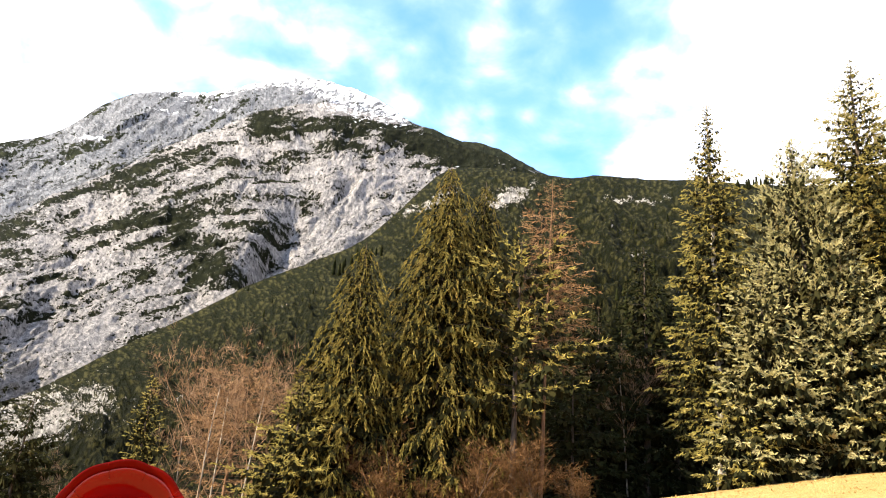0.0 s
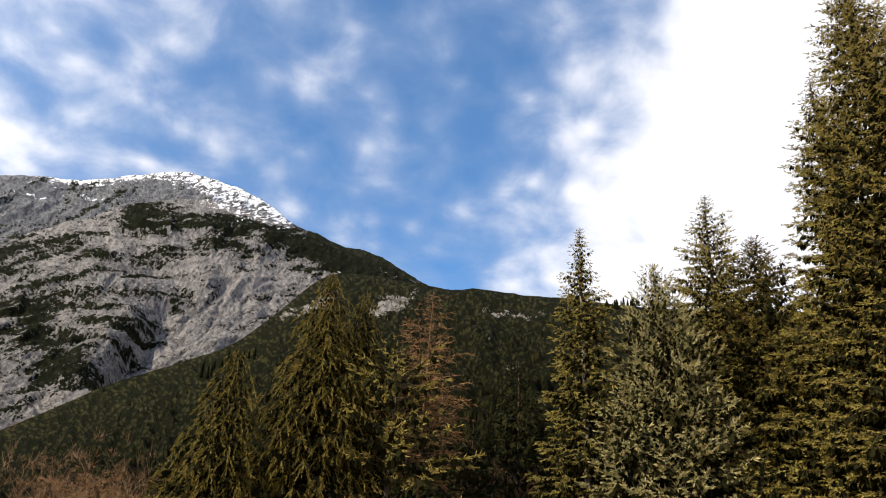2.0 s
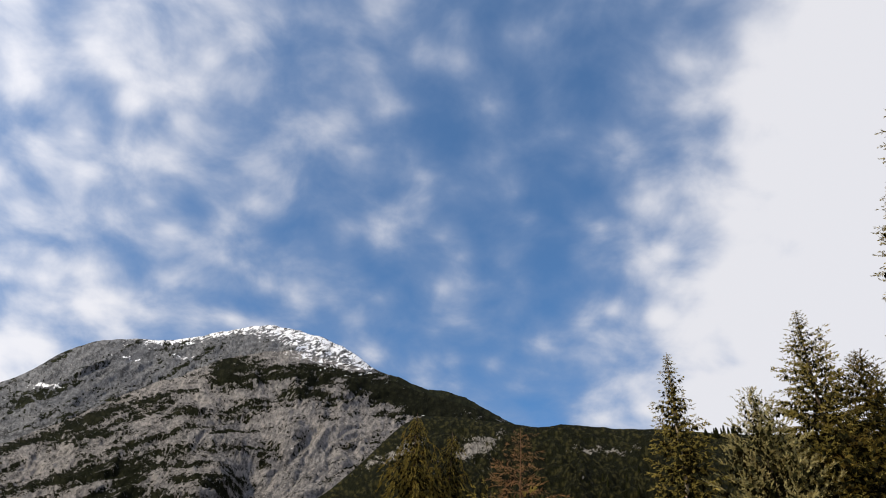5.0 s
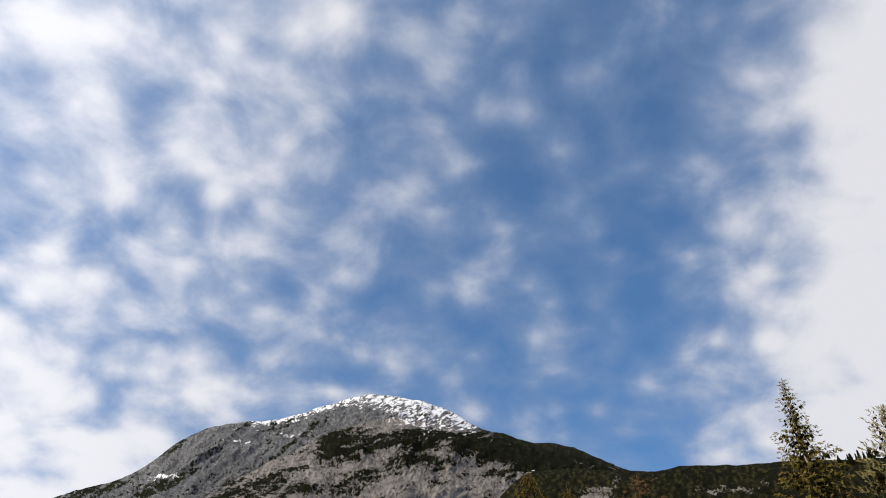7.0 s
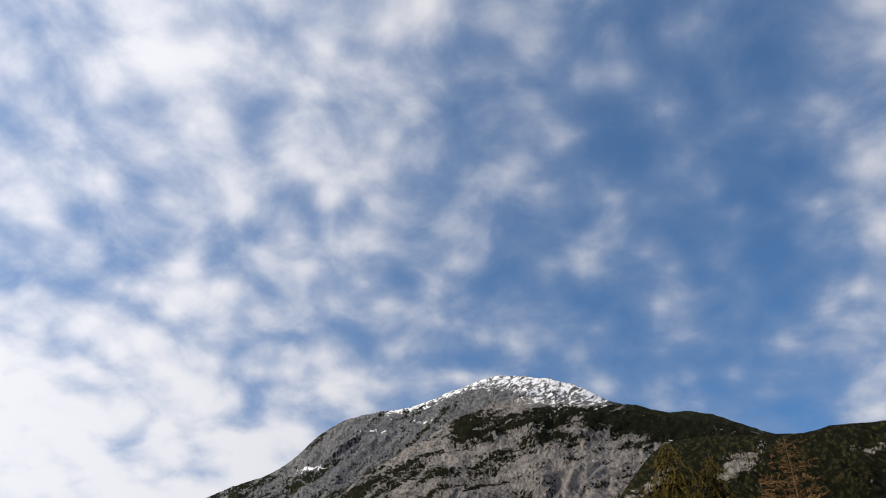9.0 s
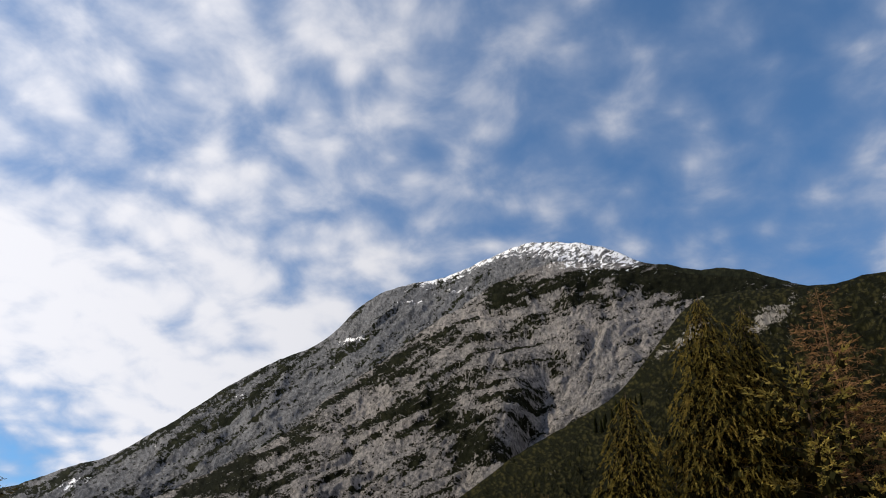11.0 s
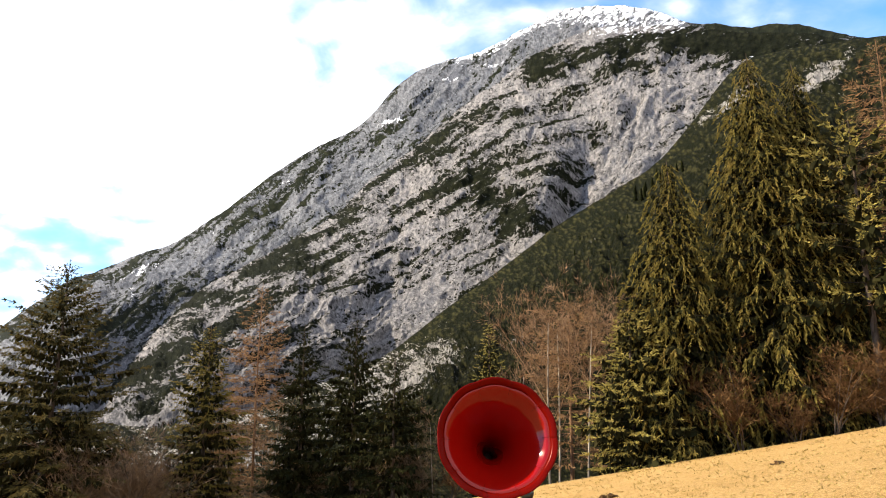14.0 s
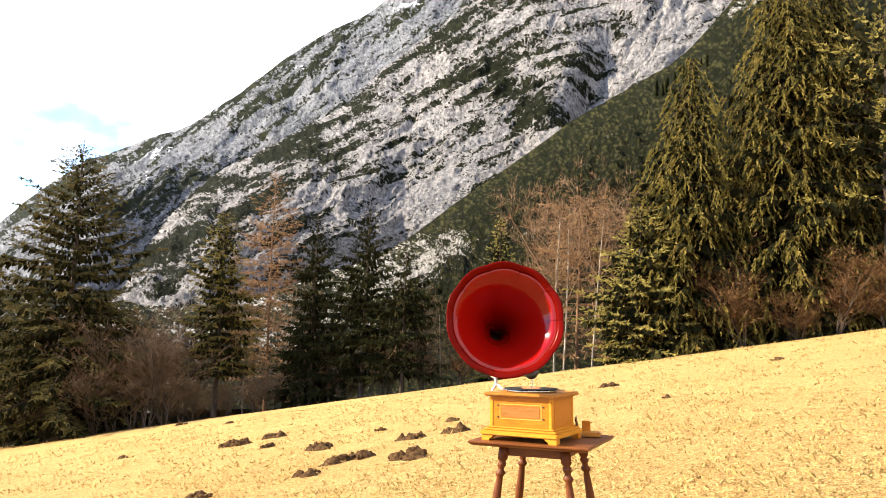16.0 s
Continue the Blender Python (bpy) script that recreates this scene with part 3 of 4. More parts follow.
def conifer(name, h, radius, seed, mat, bark=None, limb=None, clear=0.06, whorl=0.5, per=6, droop=0.4, up=0.3, sag=0.5, plume=0.8, dens=1.6, needle=0.20, width=0.032, brush=18, spread=0.55, taper=0.35, ragged=0.22, trunk_r=None, lean=0.0, bare_low=0.0, core=0.18, core_n=4.5):
    """A spruce-like tree: a tapered trunk with whorls of limbs, each carrying feathery side sprays beset with needles."""
    rng = np.random.default_rng(seed)
    thing = new(name)
    bark = bark or MAT_BARK
    axis = trunk_part(thing, h, trunk_r or 0.011 * h + 0.03, bark, rng, lean)
    bases, tips, widths, limbs = [], [], [], []
    in_b, in_t, in_w = [], [], []
    up_z = np.array([0, 0, 1.0])
    z = clear * h
    while z < h - 0.25:
        f = z / h
        gap = whorl * (0.40 + 0.75 * (1 - f))
        count = max(3, int(round(per * (0.6 + 0.5 * (1 - f)) + rng.uniform(-0.7, 0.7))))
        turn = rng.uniform(0, 6.28)
        for kk in range(count):
            if rng.uniform() < bare_low * (1 - f) ** 2:
                continue
            L = radius * (1 - math.exp(-(h - z) / (taper * h))) / (1 - math.exp(-1 / taper))
            L = L * (0.60 + 0.40 * min(1, f / (clear + 0.12))) * (1 + rng.normal(0, ragged))
            L = max(0.12, L * 0.90)
            a = turn + kk * 6.283 / count + rng.uniform(-0.3, 0.3)
            zz = min(z + rng.uniform(-0.5, 0.5) * gap, h - 0.12)
            t = np.linspace(0, 1, 4 if L < 1.5 else 7)
            rise = up * (0.2 + 1.2 * f ** 2) * t - droop * (1 - 0.65 * f) * t ** 1.3 + droop * 0.35 * t ** 3
            c = axis(np.array([zz]))[0]
            fw = np.array([np.cos(a), np.sin(a), 0.0])
            sd = np.array([-np.sin(a), np.cos(a), 0.0])
            pts = np.array([c[0], c[1], zz]) + np.outer(t, fw) * L + np.outer(rise, up_z) * L
            limbs.append(tube(pts[::2] if len(pts) > 4 else pts[::3], ((0.004 + 0.010 * L) * (1 - 0.85 * t))[::2 if len(pts) > 4 else 3], 3))
            # side sprays, alternately to either side, the last one at the limb's end
            n = max(2, int(L * dens * 1.5) + 1)
            tt = np.clip(np.linspace(0.36 if L > 1 else 0.15, 1.0, n) + rng.normal(0, 0.04, n), 0.08, 1.0)
            P = np.stack([np.interp(tt, t, pts[:, q]) for q in range(3)], -1)
            sgn = np.where(np.arange(n) % 2, 1.0, -1.0)
            sgn[-1] = 0.0
            way = fw * rng.uniform(0.5, 0.9, (n, 1)) + sd * (sgn * rng.uniform(0.35, 0.95, n))[:, None] + up_z * (0.12 - sag * rng.uniform(0.5, 1.25, n) + up * 0.8 * f)[:, None]
            way = way / np.linalg.norm(way, axis=1, keepdims=True)
            ln = plume * rng.uniform(0.65, 1.25, n) * min(1.0, 0.28 + 0.40 * L) * (1.2 - 0.45 * tt)
            nb = max(9, int(brush * plume * min(1.0, 0.35 + 0.35 * L)))
            u = rng.uniform(0, 1, (n, nb))
            B = P[:, None] + way[:, None] * (ln[:, None] * u)[..., None] - up_z * (sag * 0.22 * ln[:, None] * u ** 2)[..., None]
            out = rng.normal(size=(n, nb, 3)) * spread
            bd = way[:, None] * 0.85 + out * (1.0 - 0.45 * u)[..., None] - up_z * 0.22 * sag
            size = needle * rng.uniform(0.6, 1.3, (n, nb, 1)) * min(1.0, 0.50 + 0.42 * L)
            bases.append(B.reshape(-1, 3))
            tips.append((B + bd * size).reshape(-1, 3))
            widths.append(width * rng.uniform(0.7, 1.3, n * nb) * min(1.0, 0.42 + 0.42 * L))
            # near-black blades along the limb; the crown's inner shade is put into their colour
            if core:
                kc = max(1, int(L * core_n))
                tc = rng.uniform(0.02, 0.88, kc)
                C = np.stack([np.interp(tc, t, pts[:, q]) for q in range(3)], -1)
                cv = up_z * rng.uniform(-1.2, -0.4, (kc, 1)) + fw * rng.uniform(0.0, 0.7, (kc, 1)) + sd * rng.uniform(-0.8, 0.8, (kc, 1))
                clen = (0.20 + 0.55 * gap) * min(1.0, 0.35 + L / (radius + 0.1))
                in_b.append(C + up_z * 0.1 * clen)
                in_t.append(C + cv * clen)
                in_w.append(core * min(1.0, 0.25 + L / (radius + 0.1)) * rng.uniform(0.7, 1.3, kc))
        z += gap
    v, f = blades(np.concatenate(bases), np.concatenate(tips), np.concatenate(widths), rng, 1)
    mesh_object("crown", v, f, mat, thing)
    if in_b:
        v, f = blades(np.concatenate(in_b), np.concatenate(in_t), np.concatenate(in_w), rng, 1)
        mesh_object("inner_crown", v, f, MAT_INNER, thing, "inner twigs coloured dark for the shade inside the crown")
    v, f = joined(limbs)
    mesh_object("branchwork", v, f, limb or MAT_LIMB, thing)["kind"] = "stuff"
    return thing


def bare_tree(name, h, spread, seed, mat, bark, stems=1, levels=4, r0=0.07, fork=4, lift=0.75, twig_w=0.010):
    """A leafless tree or bush: stems that fork again and again into fine twigs."""
    rng = np.random.default_rng(seed)
    thing = new(name)
    wood, bases, tips, widths = [], [], [], []
    trunks = []

    def grow(p, d, L, r, level):
        n = 5
        t = np.linspace(0, 1, n)
        bend = rng.normal(0, 0.16 if level or stems > 1 else 0.02, 3)
        pts = p + np.outer(t, d) * L + np.outer(t ** 2, bend) * L
        (trunks if level == 0 else wood).append(tube(pts, r * (1 - 0.6 * t), 7 if level == 0 else (4 if level == 1 else 3)))
        if level >= levels:
            return
        for q in range(fork if level else fork * 3):
            tt = rng.uniform(0.25, 1.0) if level else rng.uniform(0.22, 1.0)
            b = np.array([np.interp(tt, t, pts[:, c]) for c in range(3)])
            az = rng.uniform(0, 6.283)
            out = np.array([np.cos(az), np.sin(az), rng.uniform(0.1, 1.0) * lift])
            nd = d * 0.55 + out * spread
            nd = nd / np.linalg.norm(nd)
            nl = L * rng.uniform(0.32, 0.58) * (1.15 - 0.5 * tt * (level == 0))
            if level == levels - 1:
                m = 3
                bb = b + np.outer(rng.uniform(0, 0.6, m), nd) * nl
                bases.append(bb)
                tips.append(bb + (nd + rng.normal(0, 0.35, (m, 3))) * nl * rng.uniform(0.5, 1.0, (m, 1)))
                widths.append(np.full(m, twig_w))
            else:
                grow(b, nd, nl, r * 0.45 * (1 - 0.5 * tt), level + 1)

    for s in range(stems):
        az = rng.uniform(0, 6.283)
        lean = 0.05 if stems == 1 else rng.uniform(0.1, 0.55)
        d = np.array([np.cos(az) * lean, np.sin(az) * lean, 1.0])
        off = np.array([np.cos(az), np.sin(az), 0]) * (0 if stems == 1 else rng.uniform(0, 0.25))
        grow(off + np.array([0, 0, -0.15]), d / np.linalg.norm(d), h * (0.95 if stems == 1 else rng.uniform(0.5, 0.8)), r0, 0)
    v, f = joined(trunks)
    mesh_object("trunk", v, f, bark, thing, smooth=True)
    v, f = joined(wood)
    mesh_object("branchwork", v, f, mat, thing)
    v, f = blades(np.concatenate(bases), np.concatenate(tips), np.concatenate(widths), rng, 1)
    mesh_object("crown", v, f, mat, thing)
    return thing


def spot(az, y=None, r=None, sink=0.1):
    """A place on the ground by its bearing from the eye and its distance ahead or away."""
    a = radians(az)
    r = r if r is not None else y / math.cos(a)
    x, yy = r * math.sin(a), r * math.cos(a)
    return x, yy, float(ground_z(x, yy)) - sink


def put(thing, az, y=None, r=None, label="", category="tree", group="", turn=0.0, scale=1.0):
    x, yy, z = spot(az, y, r)
    thing.matrix_basis = pose(x, yy, z, 0, 0, turn) @ Matrix.Scale(scale, 4)
    return tagged(thing, label, category, group)


def need_h(az, el, y=None, r=None):
    """The height of a tree whose tip stands at that height angle."""
    x, yy, z = spot(az, y, r)
    return EYE + 0.05 + math.hypot(x, yy) * math.tan(radians(el)) - z


SPR_LABEL = "tall green Norway spruce with drooping branches at the meadow edge"


def spruce_at(az, el, y, radius, seed, mat, label, **kw):
    t = conifer("spruce_tree", need_h(az, el, y), radius, seed, mat, **kw)
    return put(t, az, y, label=label, group="trees along the meadow edge")


WALL = dict(per=8, whorl=0.44, droop=0.25, up=0.45, sag=0.30, plume=0.50, dens=2.3, brush=34, needle=0.15, width=0.026, taper=0.6, core=0.13, core_n=10.0)
COMB = dict(per=9, whorl=0.42, droop=0.80, up=0.30, sag=1.45, spread=0.46, plume=0.90, dens=1.5, brush=30, needle=0.15, width=0.026, ragged=0.18, core=0.15, core_n=8.0)
DEEP = dict(per=6, whorl=0.6, sag=0.5, plume=0.9, dens=1.1, brush=11, needle=0.32, width=0.055, core=0.28, core_n=3.0)
OPEN = dict(per=7, whorl=0.60, droop=0.55, up=0.50, sag=0.36, plume=0.72, dens=2.1, brush=26, needle=0.18, width=0.034, ragged=0.26, core=0.13, core_n=10.0)
# the two dense spruces in the middle and their neighbours
spruce_at(0.4, 26.3, 37, 3.7, 101, MAT_SPRUCE, "tall dense green spruce with hanging comb-like twigs", taper=0.46, **COMB)
spruce_at(3.3, 25.1, 38, 3.0, 102, MAT_SPRUCE, "dense green spruce grown close beside a taller one", taper=0.48, **COMB)
spruce_at(-6.0, 19.6, 36, 3.1, 103, MAT_SPRUCE, "slender olive-green spruce with hanging twigs", taper=0.5, **COMB)
spruce_at(-9.8, 8.7, 34.5, 2.7, 104, MAT_SPRUCE_GOLD, "young bushy yellow-green spruce at the meadow edge", **{**WALL, "taper": 0.6})
spruce_at(-8.0, 12.0, 36.5, 2.9, 108, MAT_SPRUCE, "bushy olive spruce at the meadow edge", **{**WALL, "taper": 0.5})
spruce_at(-3.2, 13.0, 38.5, 2.4, 109, MAT_SPRUCE_SHADED, "shaded spruce wedged between taller ones", **DEEP)
spruce_at(-20.3, 7.8, 41, 1.5, 105, MAT_SPRUCE_GOLD, "slim yellow-green conifer standing beyond the meadow", **{**WALL, "taper": 0.6})
spruce_at(6.6, 20.8, 36, 3.2, 130, MAT_SPRUCE_GOLD, "ragged green pine with an open crown", per=5, whorl=0.75, ragged=0.45, clear=0.36, droop=0.15, up=0.4, sag=0.15, taper=0.12, plume=0.6, brush=24, needle=0.19, dens=1.8)
# inside the wood, shade is carried by the darker needle colour
spruce_at(16.2, 20.2, 44, 2.3, 106, MAT_SPRUCE_SHADED, "dark shaded spruce standing inside the wood", **DEEP)
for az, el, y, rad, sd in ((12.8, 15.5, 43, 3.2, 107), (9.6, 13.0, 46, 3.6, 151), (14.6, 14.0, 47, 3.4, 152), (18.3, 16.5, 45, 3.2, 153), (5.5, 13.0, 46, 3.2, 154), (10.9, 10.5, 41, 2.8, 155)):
    spruce_at(az, el, y, rad, sd, MAT_SPRUCE_SHADED, "dark shaded spruce standing inside the wood", **DEEP)
# the sunlit group to the east, some of its sunlight put into the needle colour
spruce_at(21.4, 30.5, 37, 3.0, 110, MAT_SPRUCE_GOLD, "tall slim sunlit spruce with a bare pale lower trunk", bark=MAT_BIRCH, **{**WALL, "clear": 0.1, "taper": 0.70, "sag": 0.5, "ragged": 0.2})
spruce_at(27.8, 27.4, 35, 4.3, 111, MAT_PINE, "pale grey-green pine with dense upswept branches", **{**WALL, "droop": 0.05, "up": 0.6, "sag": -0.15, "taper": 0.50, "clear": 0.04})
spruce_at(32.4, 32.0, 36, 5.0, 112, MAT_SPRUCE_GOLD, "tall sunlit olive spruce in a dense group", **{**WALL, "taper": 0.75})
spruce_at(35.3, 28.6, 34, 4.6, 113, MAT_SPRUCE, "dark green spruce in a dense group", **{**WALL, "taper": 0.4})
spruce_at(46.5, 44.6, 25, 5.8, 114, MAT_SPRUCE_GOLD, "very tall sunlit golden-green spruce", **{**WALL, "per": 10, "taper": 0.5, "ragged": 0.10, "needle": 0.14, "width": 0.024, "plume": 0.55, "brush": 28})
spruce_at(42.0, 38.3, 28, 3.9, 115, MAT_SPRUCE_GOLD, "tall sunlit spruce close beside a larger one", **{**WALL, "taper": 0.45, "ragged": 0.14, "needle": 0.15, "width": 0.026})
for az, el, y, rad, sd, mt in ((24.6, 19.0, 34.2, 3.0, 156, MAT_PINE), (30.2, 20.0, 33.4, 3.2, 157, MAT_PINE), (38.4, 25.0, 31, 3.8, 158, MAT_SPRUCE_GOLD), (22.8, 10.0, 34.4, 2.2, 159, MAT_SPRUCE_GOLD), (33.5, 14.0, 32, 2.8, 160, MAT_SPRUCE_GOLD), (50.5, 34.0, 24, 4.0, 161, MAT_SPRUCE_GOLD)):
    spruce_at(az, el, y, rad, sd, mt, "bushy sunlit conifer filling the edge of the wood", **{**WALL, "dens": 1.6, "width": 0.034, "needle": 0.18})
# the dark group to the west, most of its shade put into darker needles
spruce_at(-51.3, 11.1, 32, 6.0, 120, MAT_SPRUCE_DIM, "tall ragged dark spruce with wide open branches", **{**OPEN, "whorl": 0.66, "taper": 0.7, "plume": 0.85})
spruce_at(-41.3, 7.2, 38, 2.7, 121, MAT_SPRUCE, "dark green spruce with a bare lower trunk", **{**OPEN, "clear": 0.24, "taper": 0.5, "whorl": 0.52})
spruce_at(-34.4, 7.4, 40, 2.2, 122, MAT_SPRUCE_SHADED, "dark shaded spruce in a row", **{**OPEN, "clear": 0.1, "taper": 0.55, "whorl": 0.55})
spruce_at(-30.6, 8.2, 40, 2.6, 123, MAT_SPRUCE_SHADED, "dark shaded spruce in a row", **{**OPEN, "clear": 0.16, "taper": 0.5})
spruce_at(-27.5, 5.5, 39, 2.6, 124, MAT_SPRUCE_SHADED, "dark shaded spruce in a row", **{**OPEN, "clear": 0.18, "taper": 0.6})
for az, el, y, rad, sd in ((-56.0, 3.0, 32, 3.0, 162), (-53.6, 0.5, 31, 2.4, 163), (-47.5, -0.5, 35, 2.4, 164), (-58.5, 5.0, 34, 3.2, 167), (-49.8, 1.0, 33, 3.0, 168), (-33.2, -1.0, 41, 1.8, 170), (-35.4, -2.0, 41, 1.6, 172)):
    spruce_at(az, el, y, rad, sd, MAT_SPRUCE_DIM if az < -44 else MAT_SPRUCE_SHADED, "low dark spruce in the thicket behind the meadow", **DEEP)
# larches and bare trees
larch = dict(limb=MAT_LARCH_LIMB, bark=MAT_LARCH_LIMB, trunk_r=0.11, core=0.0, per=6, whorl=0.5, droop=0.2, up=0.35, sag=0.35, plume=0.8, dens=1.7, brush=30, needle=0.22, width=0.017, clear=0.14, ragged=0.35, taper=0.4)
put(conifer("larch_tree", need_h(8.7, 25.4, 38), 2.2, 131, MAT_LARCH, **{**larch, "taper": 0.25, "clear": 0.42, "brush": 24}), 8.7, 38, label="orange-brown autumn larch nearly bare of needles", group="larches")
put(conifer("larch_tree", need_h(-37.7, 10.4, 42), 2.6, 132, MAT_LARCH, **larch), -37.7, 42, label="orange-brown autumn larch among dark spruces", group="larches")
put(conifer("larch_tree", need_h(-14.2, 9.6, 42), 2.8, 133, MAT_LARCH, **{**larch, "taper": 0.18}), -14.2, 42, label="pale orange larch with a broad bare crown", group="larches")
birch = bare_tree("birch_tree", 9.0, 0.52, 141, MAT_TWIG_PALE, MAT_BIRCH, levels=4, fork=4, r0=0.065, lift=0.9, twig_w=0.009)
put(birch, -15.9, 38, label="thin leafless tree with a pale trunk", group="bare trees")
for az, y, sc, turn in ((-13.1, 37, 0.92, 80), (-15.2, 40, 1.0, 150), (-17.3, 42, 0.8, 220), (-24.5, 43, 0.6, 300), (-39.3, 40, 0.8, 10), (-36.5, 41, 0.85, 120), (14.9, 42.5, 0.9, 210)):
    x, yy, z = spot(az, y)
    copy_thing(birch, pose(x, yy, z, 0, 0, turn) @ Matrix.Scale(sc, 4))
shrub = bare_tree("shrub", 4.6, 0.9, 143, MAT_TWIG, MAT_BARK, stems=6, levels=3, fork=4, r0=0.03, twig_w=0.012)
put(shrub, -2.4, 34.6, label="leafless reddish-brown shrub at the meadow edge", category="shrub", group="bare shrubs")
for az, y, sc, turn in ((1.2, 34.3, 0.55, 50), (3.4, 34.5, 0.95, 140), (6.3, 34.6, 0.6, 200), (8.4, 34.8, 0.95, 290), (11.4, 35.2, 0.5, 20), (-20.5, 39, 0.9, 100), (-23.3, 39.5, 0.8, 170), (-25.6, 42, 0.9, 15), (-28.8, 43, 0.95, 75), (-31.8, 43, 0.9, 135), (-33.8, 44, 1.0, 195), (-36.0, 43, 0.7, 255), (-38.2, 44, 0.75, 315), (-40.4, 43, 0.7, 30), (-42.6, 44, 0.8, 100), (-45.0, 42, 1.0, 160), (-48.0, 41, 1.0, 220)):
    x, yy, z = spot(az, y)
    copy_thing(shrub, pose(x, yy, z, 0, 0, turn) @ Matrix.Scale(sc, 4))
brush = bare_tree("shrub", 7.0, 0.8, 144, MAT_TWIG_GREY, MAT_BARK, stems=6, levels=3, fork=4, r0=0.040, twig_w=0.010)
put(brush, -46.8, 33.5, label="tall grey leafless bush in the thicket", category="shrub", group="bare shrubs")
for az, y, sc, turn in ((-44.6, 35, 1.1, 60), (-46.0, 34, 1.3, 250), (-48.0, 33.2, 1.25, 20), (-49.2, 32.5, 0.9, 150), (-54.5, 31, 0.9, 230), (-29.0, 40, 0.7, 310), (-25.8, 40, 0.7, 90), (-38.5, 39, 0.6, 190), (-32.3, 41, 0.7, 10), (-42.8, 37, 0.55, 20), (-40.2, 38.5, 0.5, 110), (-37.3, 40, 0.55, 200), (-35.2, 40, 0.5, 290), (-43.6, 39, 0.7, 330), (-56.5, 30.5, 0.8, 75), (-52.3, 31.5, 0.6, 130)):
    x, yy, z = spot(az, y)
    copy_thing(brush, pose(x, yy, z, 0, 0, turn) @ Matrix.Scale(sc, 4))


def build_far_trees():
    """Small conifers far up the slopes, too many and too small to tell apart."""
    rng = np.random.default_rng(55)
    pieces = []
    for a0, a1, e0, e1, dist, n, hh in ((23.2, 26.5, 23.9, 24.3, 960, 26, 13), (-9.5, -5.0, 16.8, 19.0, 1150, 20, 13), (-16, 14, 8, 17, 700, 26, 6), (14, 21, 15, 24, 800, 14, 6)):
        for q in range(n):
            u = rng.uniform()
            az = radians(a0 + (a1 - a0) * u)
            el_ = e0 + (e1 - e0) * ((u if hh > 12 else rng.uniform())) - (rng.uniform(0, 0.9) if a0 < -5 else 0.0)
            pieces.append((az, el_, dist, hh * rng.uniform(0.6, 1.2)))
    out = []
    dg = bpy.context.evaluated_depsgraph_get()
    for az, el_, dist, h in pieces:
        way = Vector((math.sin(az) * math.cos(radians(el_)), math.cos(az) * math.cos(radians(el_)), math.sin(radians(el_))))
        hit, place, nrm, ix, ob, mm = scene.ray_cast(dg, Vector((0, 0, EYE)) + way * 95, way)
        if not hit or place.length < 200:
            continue
        prof = [(0.02, 1.0), (0.10, 0.86), (0.06, 0.84), (0.16, 0.62), (0.10, 0.60), (0.21, 0.36), (0.14, 0.34), (0.24, 0.08), (0.05, 0.0), (0.05, -0.2)]
        v, f = tube([(place.x, place.y, place.z + z * h) for r, z in prof], [r * h * 0.75 * rng.uniform(0.8, 1.2) for r, z in prof], 7)
        out.append((v, f))
    v, f = joined(out)
    tagged(mesh_object("far_conifers", v, f, MAT_SPRUCE_SHADED), "scattered small dark conifers high on the slopes", "trees", kind="stuff")


build_far_trees()


# ---------------------------------------------------------------- the table and the gramophone
def wood_material(name, a, b, rough=0.4, scale=9.0, coat=0.04, along="x"):
    m, k, out = material(name)
    obj = k.add("ShaderNodeTexCoord").outputs["Object"]
    st = (1.2, 9, 9) if along == "x" else (9, 9, 1.2)
    grain = k.noise(k.stretch(obj, *st), scale, 6.0, 0.65, 1.2)
    fine = k.noise(k.stretch(obj, *[q * 4 for q in st]), scale, 4.0, 0.6)
    col = k.mix(k.step(grain, 0.3, 0.7), a, b)
    col = k.mix(k.math("MULTIPLY", k.step(fine, 0.5, 0.75), 0.35), col, tuple(c * 0.6 for c in a[:3]) + (1,))
    surface(k, out, col, k.step(fine, 0.2, 0.8, rough - 0.08, rough + 0.1), k.math("ADD", grain, fine), 0.15, 0.002, coat=coat, spec=0.14)
    return m


def plain_material(name, color, rough=0.4, metal=0.0, coat=0.0, spec=0.5, wear=(0.5, 0.5, 0.5, 1), amount=0.25, scale=30.0):
    m, k, out = material(name)
    obj = k.add("ShaderNodeTexCoord").outputs["Object"]
    n = k.noise(obj, scale, 6.0, 0.7)
    big = k.noise(obj, scale * 0.2, 3.0, 0.6)
    col = k.mix(k.math("MULTIPLY", k.step(n, 0.55, 0.8), amount), color, wear)
    surface(k, out, col, k.step(big, 0.3, 0.7, rough * 0.8, rough * 1.25), n, 0.05, 0.001, metal=metal, coat=coat, spec=spec)
    return m


MAT_RED = plain_material("red_horn_lacquer", (0.165, 0.0020, 0.0010, 1), 0.10, coat=0.40, spec=0.05, wear=(0.15, 0.002, 0.002, 1), amount=0.4, scale=14.0)
MAT_RED_RIM = plain_material("red_rim_lacquer", (0.090, 0.0018, 0.0006, 1), 0.25, coat=0.0, spec=0.03, wear=(0.20, 0.008, 0.006, 1), amount=0.3, scale=40.0)
MAT_OAK = wood_material("honey_oak", (0.30, 0.090, 0.006, 1), (0.39, 0.135, 0.010, 1), 0.35)
MAT_OAK_PALE = wood_material("pale_oak", (0.42, 0.160, 0.012, 1), (0.50, 0.215, 0.020, 1), 0.38)
MAT_OAK_LID = wood_material("lid_oak", (0.25, 0.090, 0.012, 1), (0.32, 0.13, 0.02, 1), 0.45)
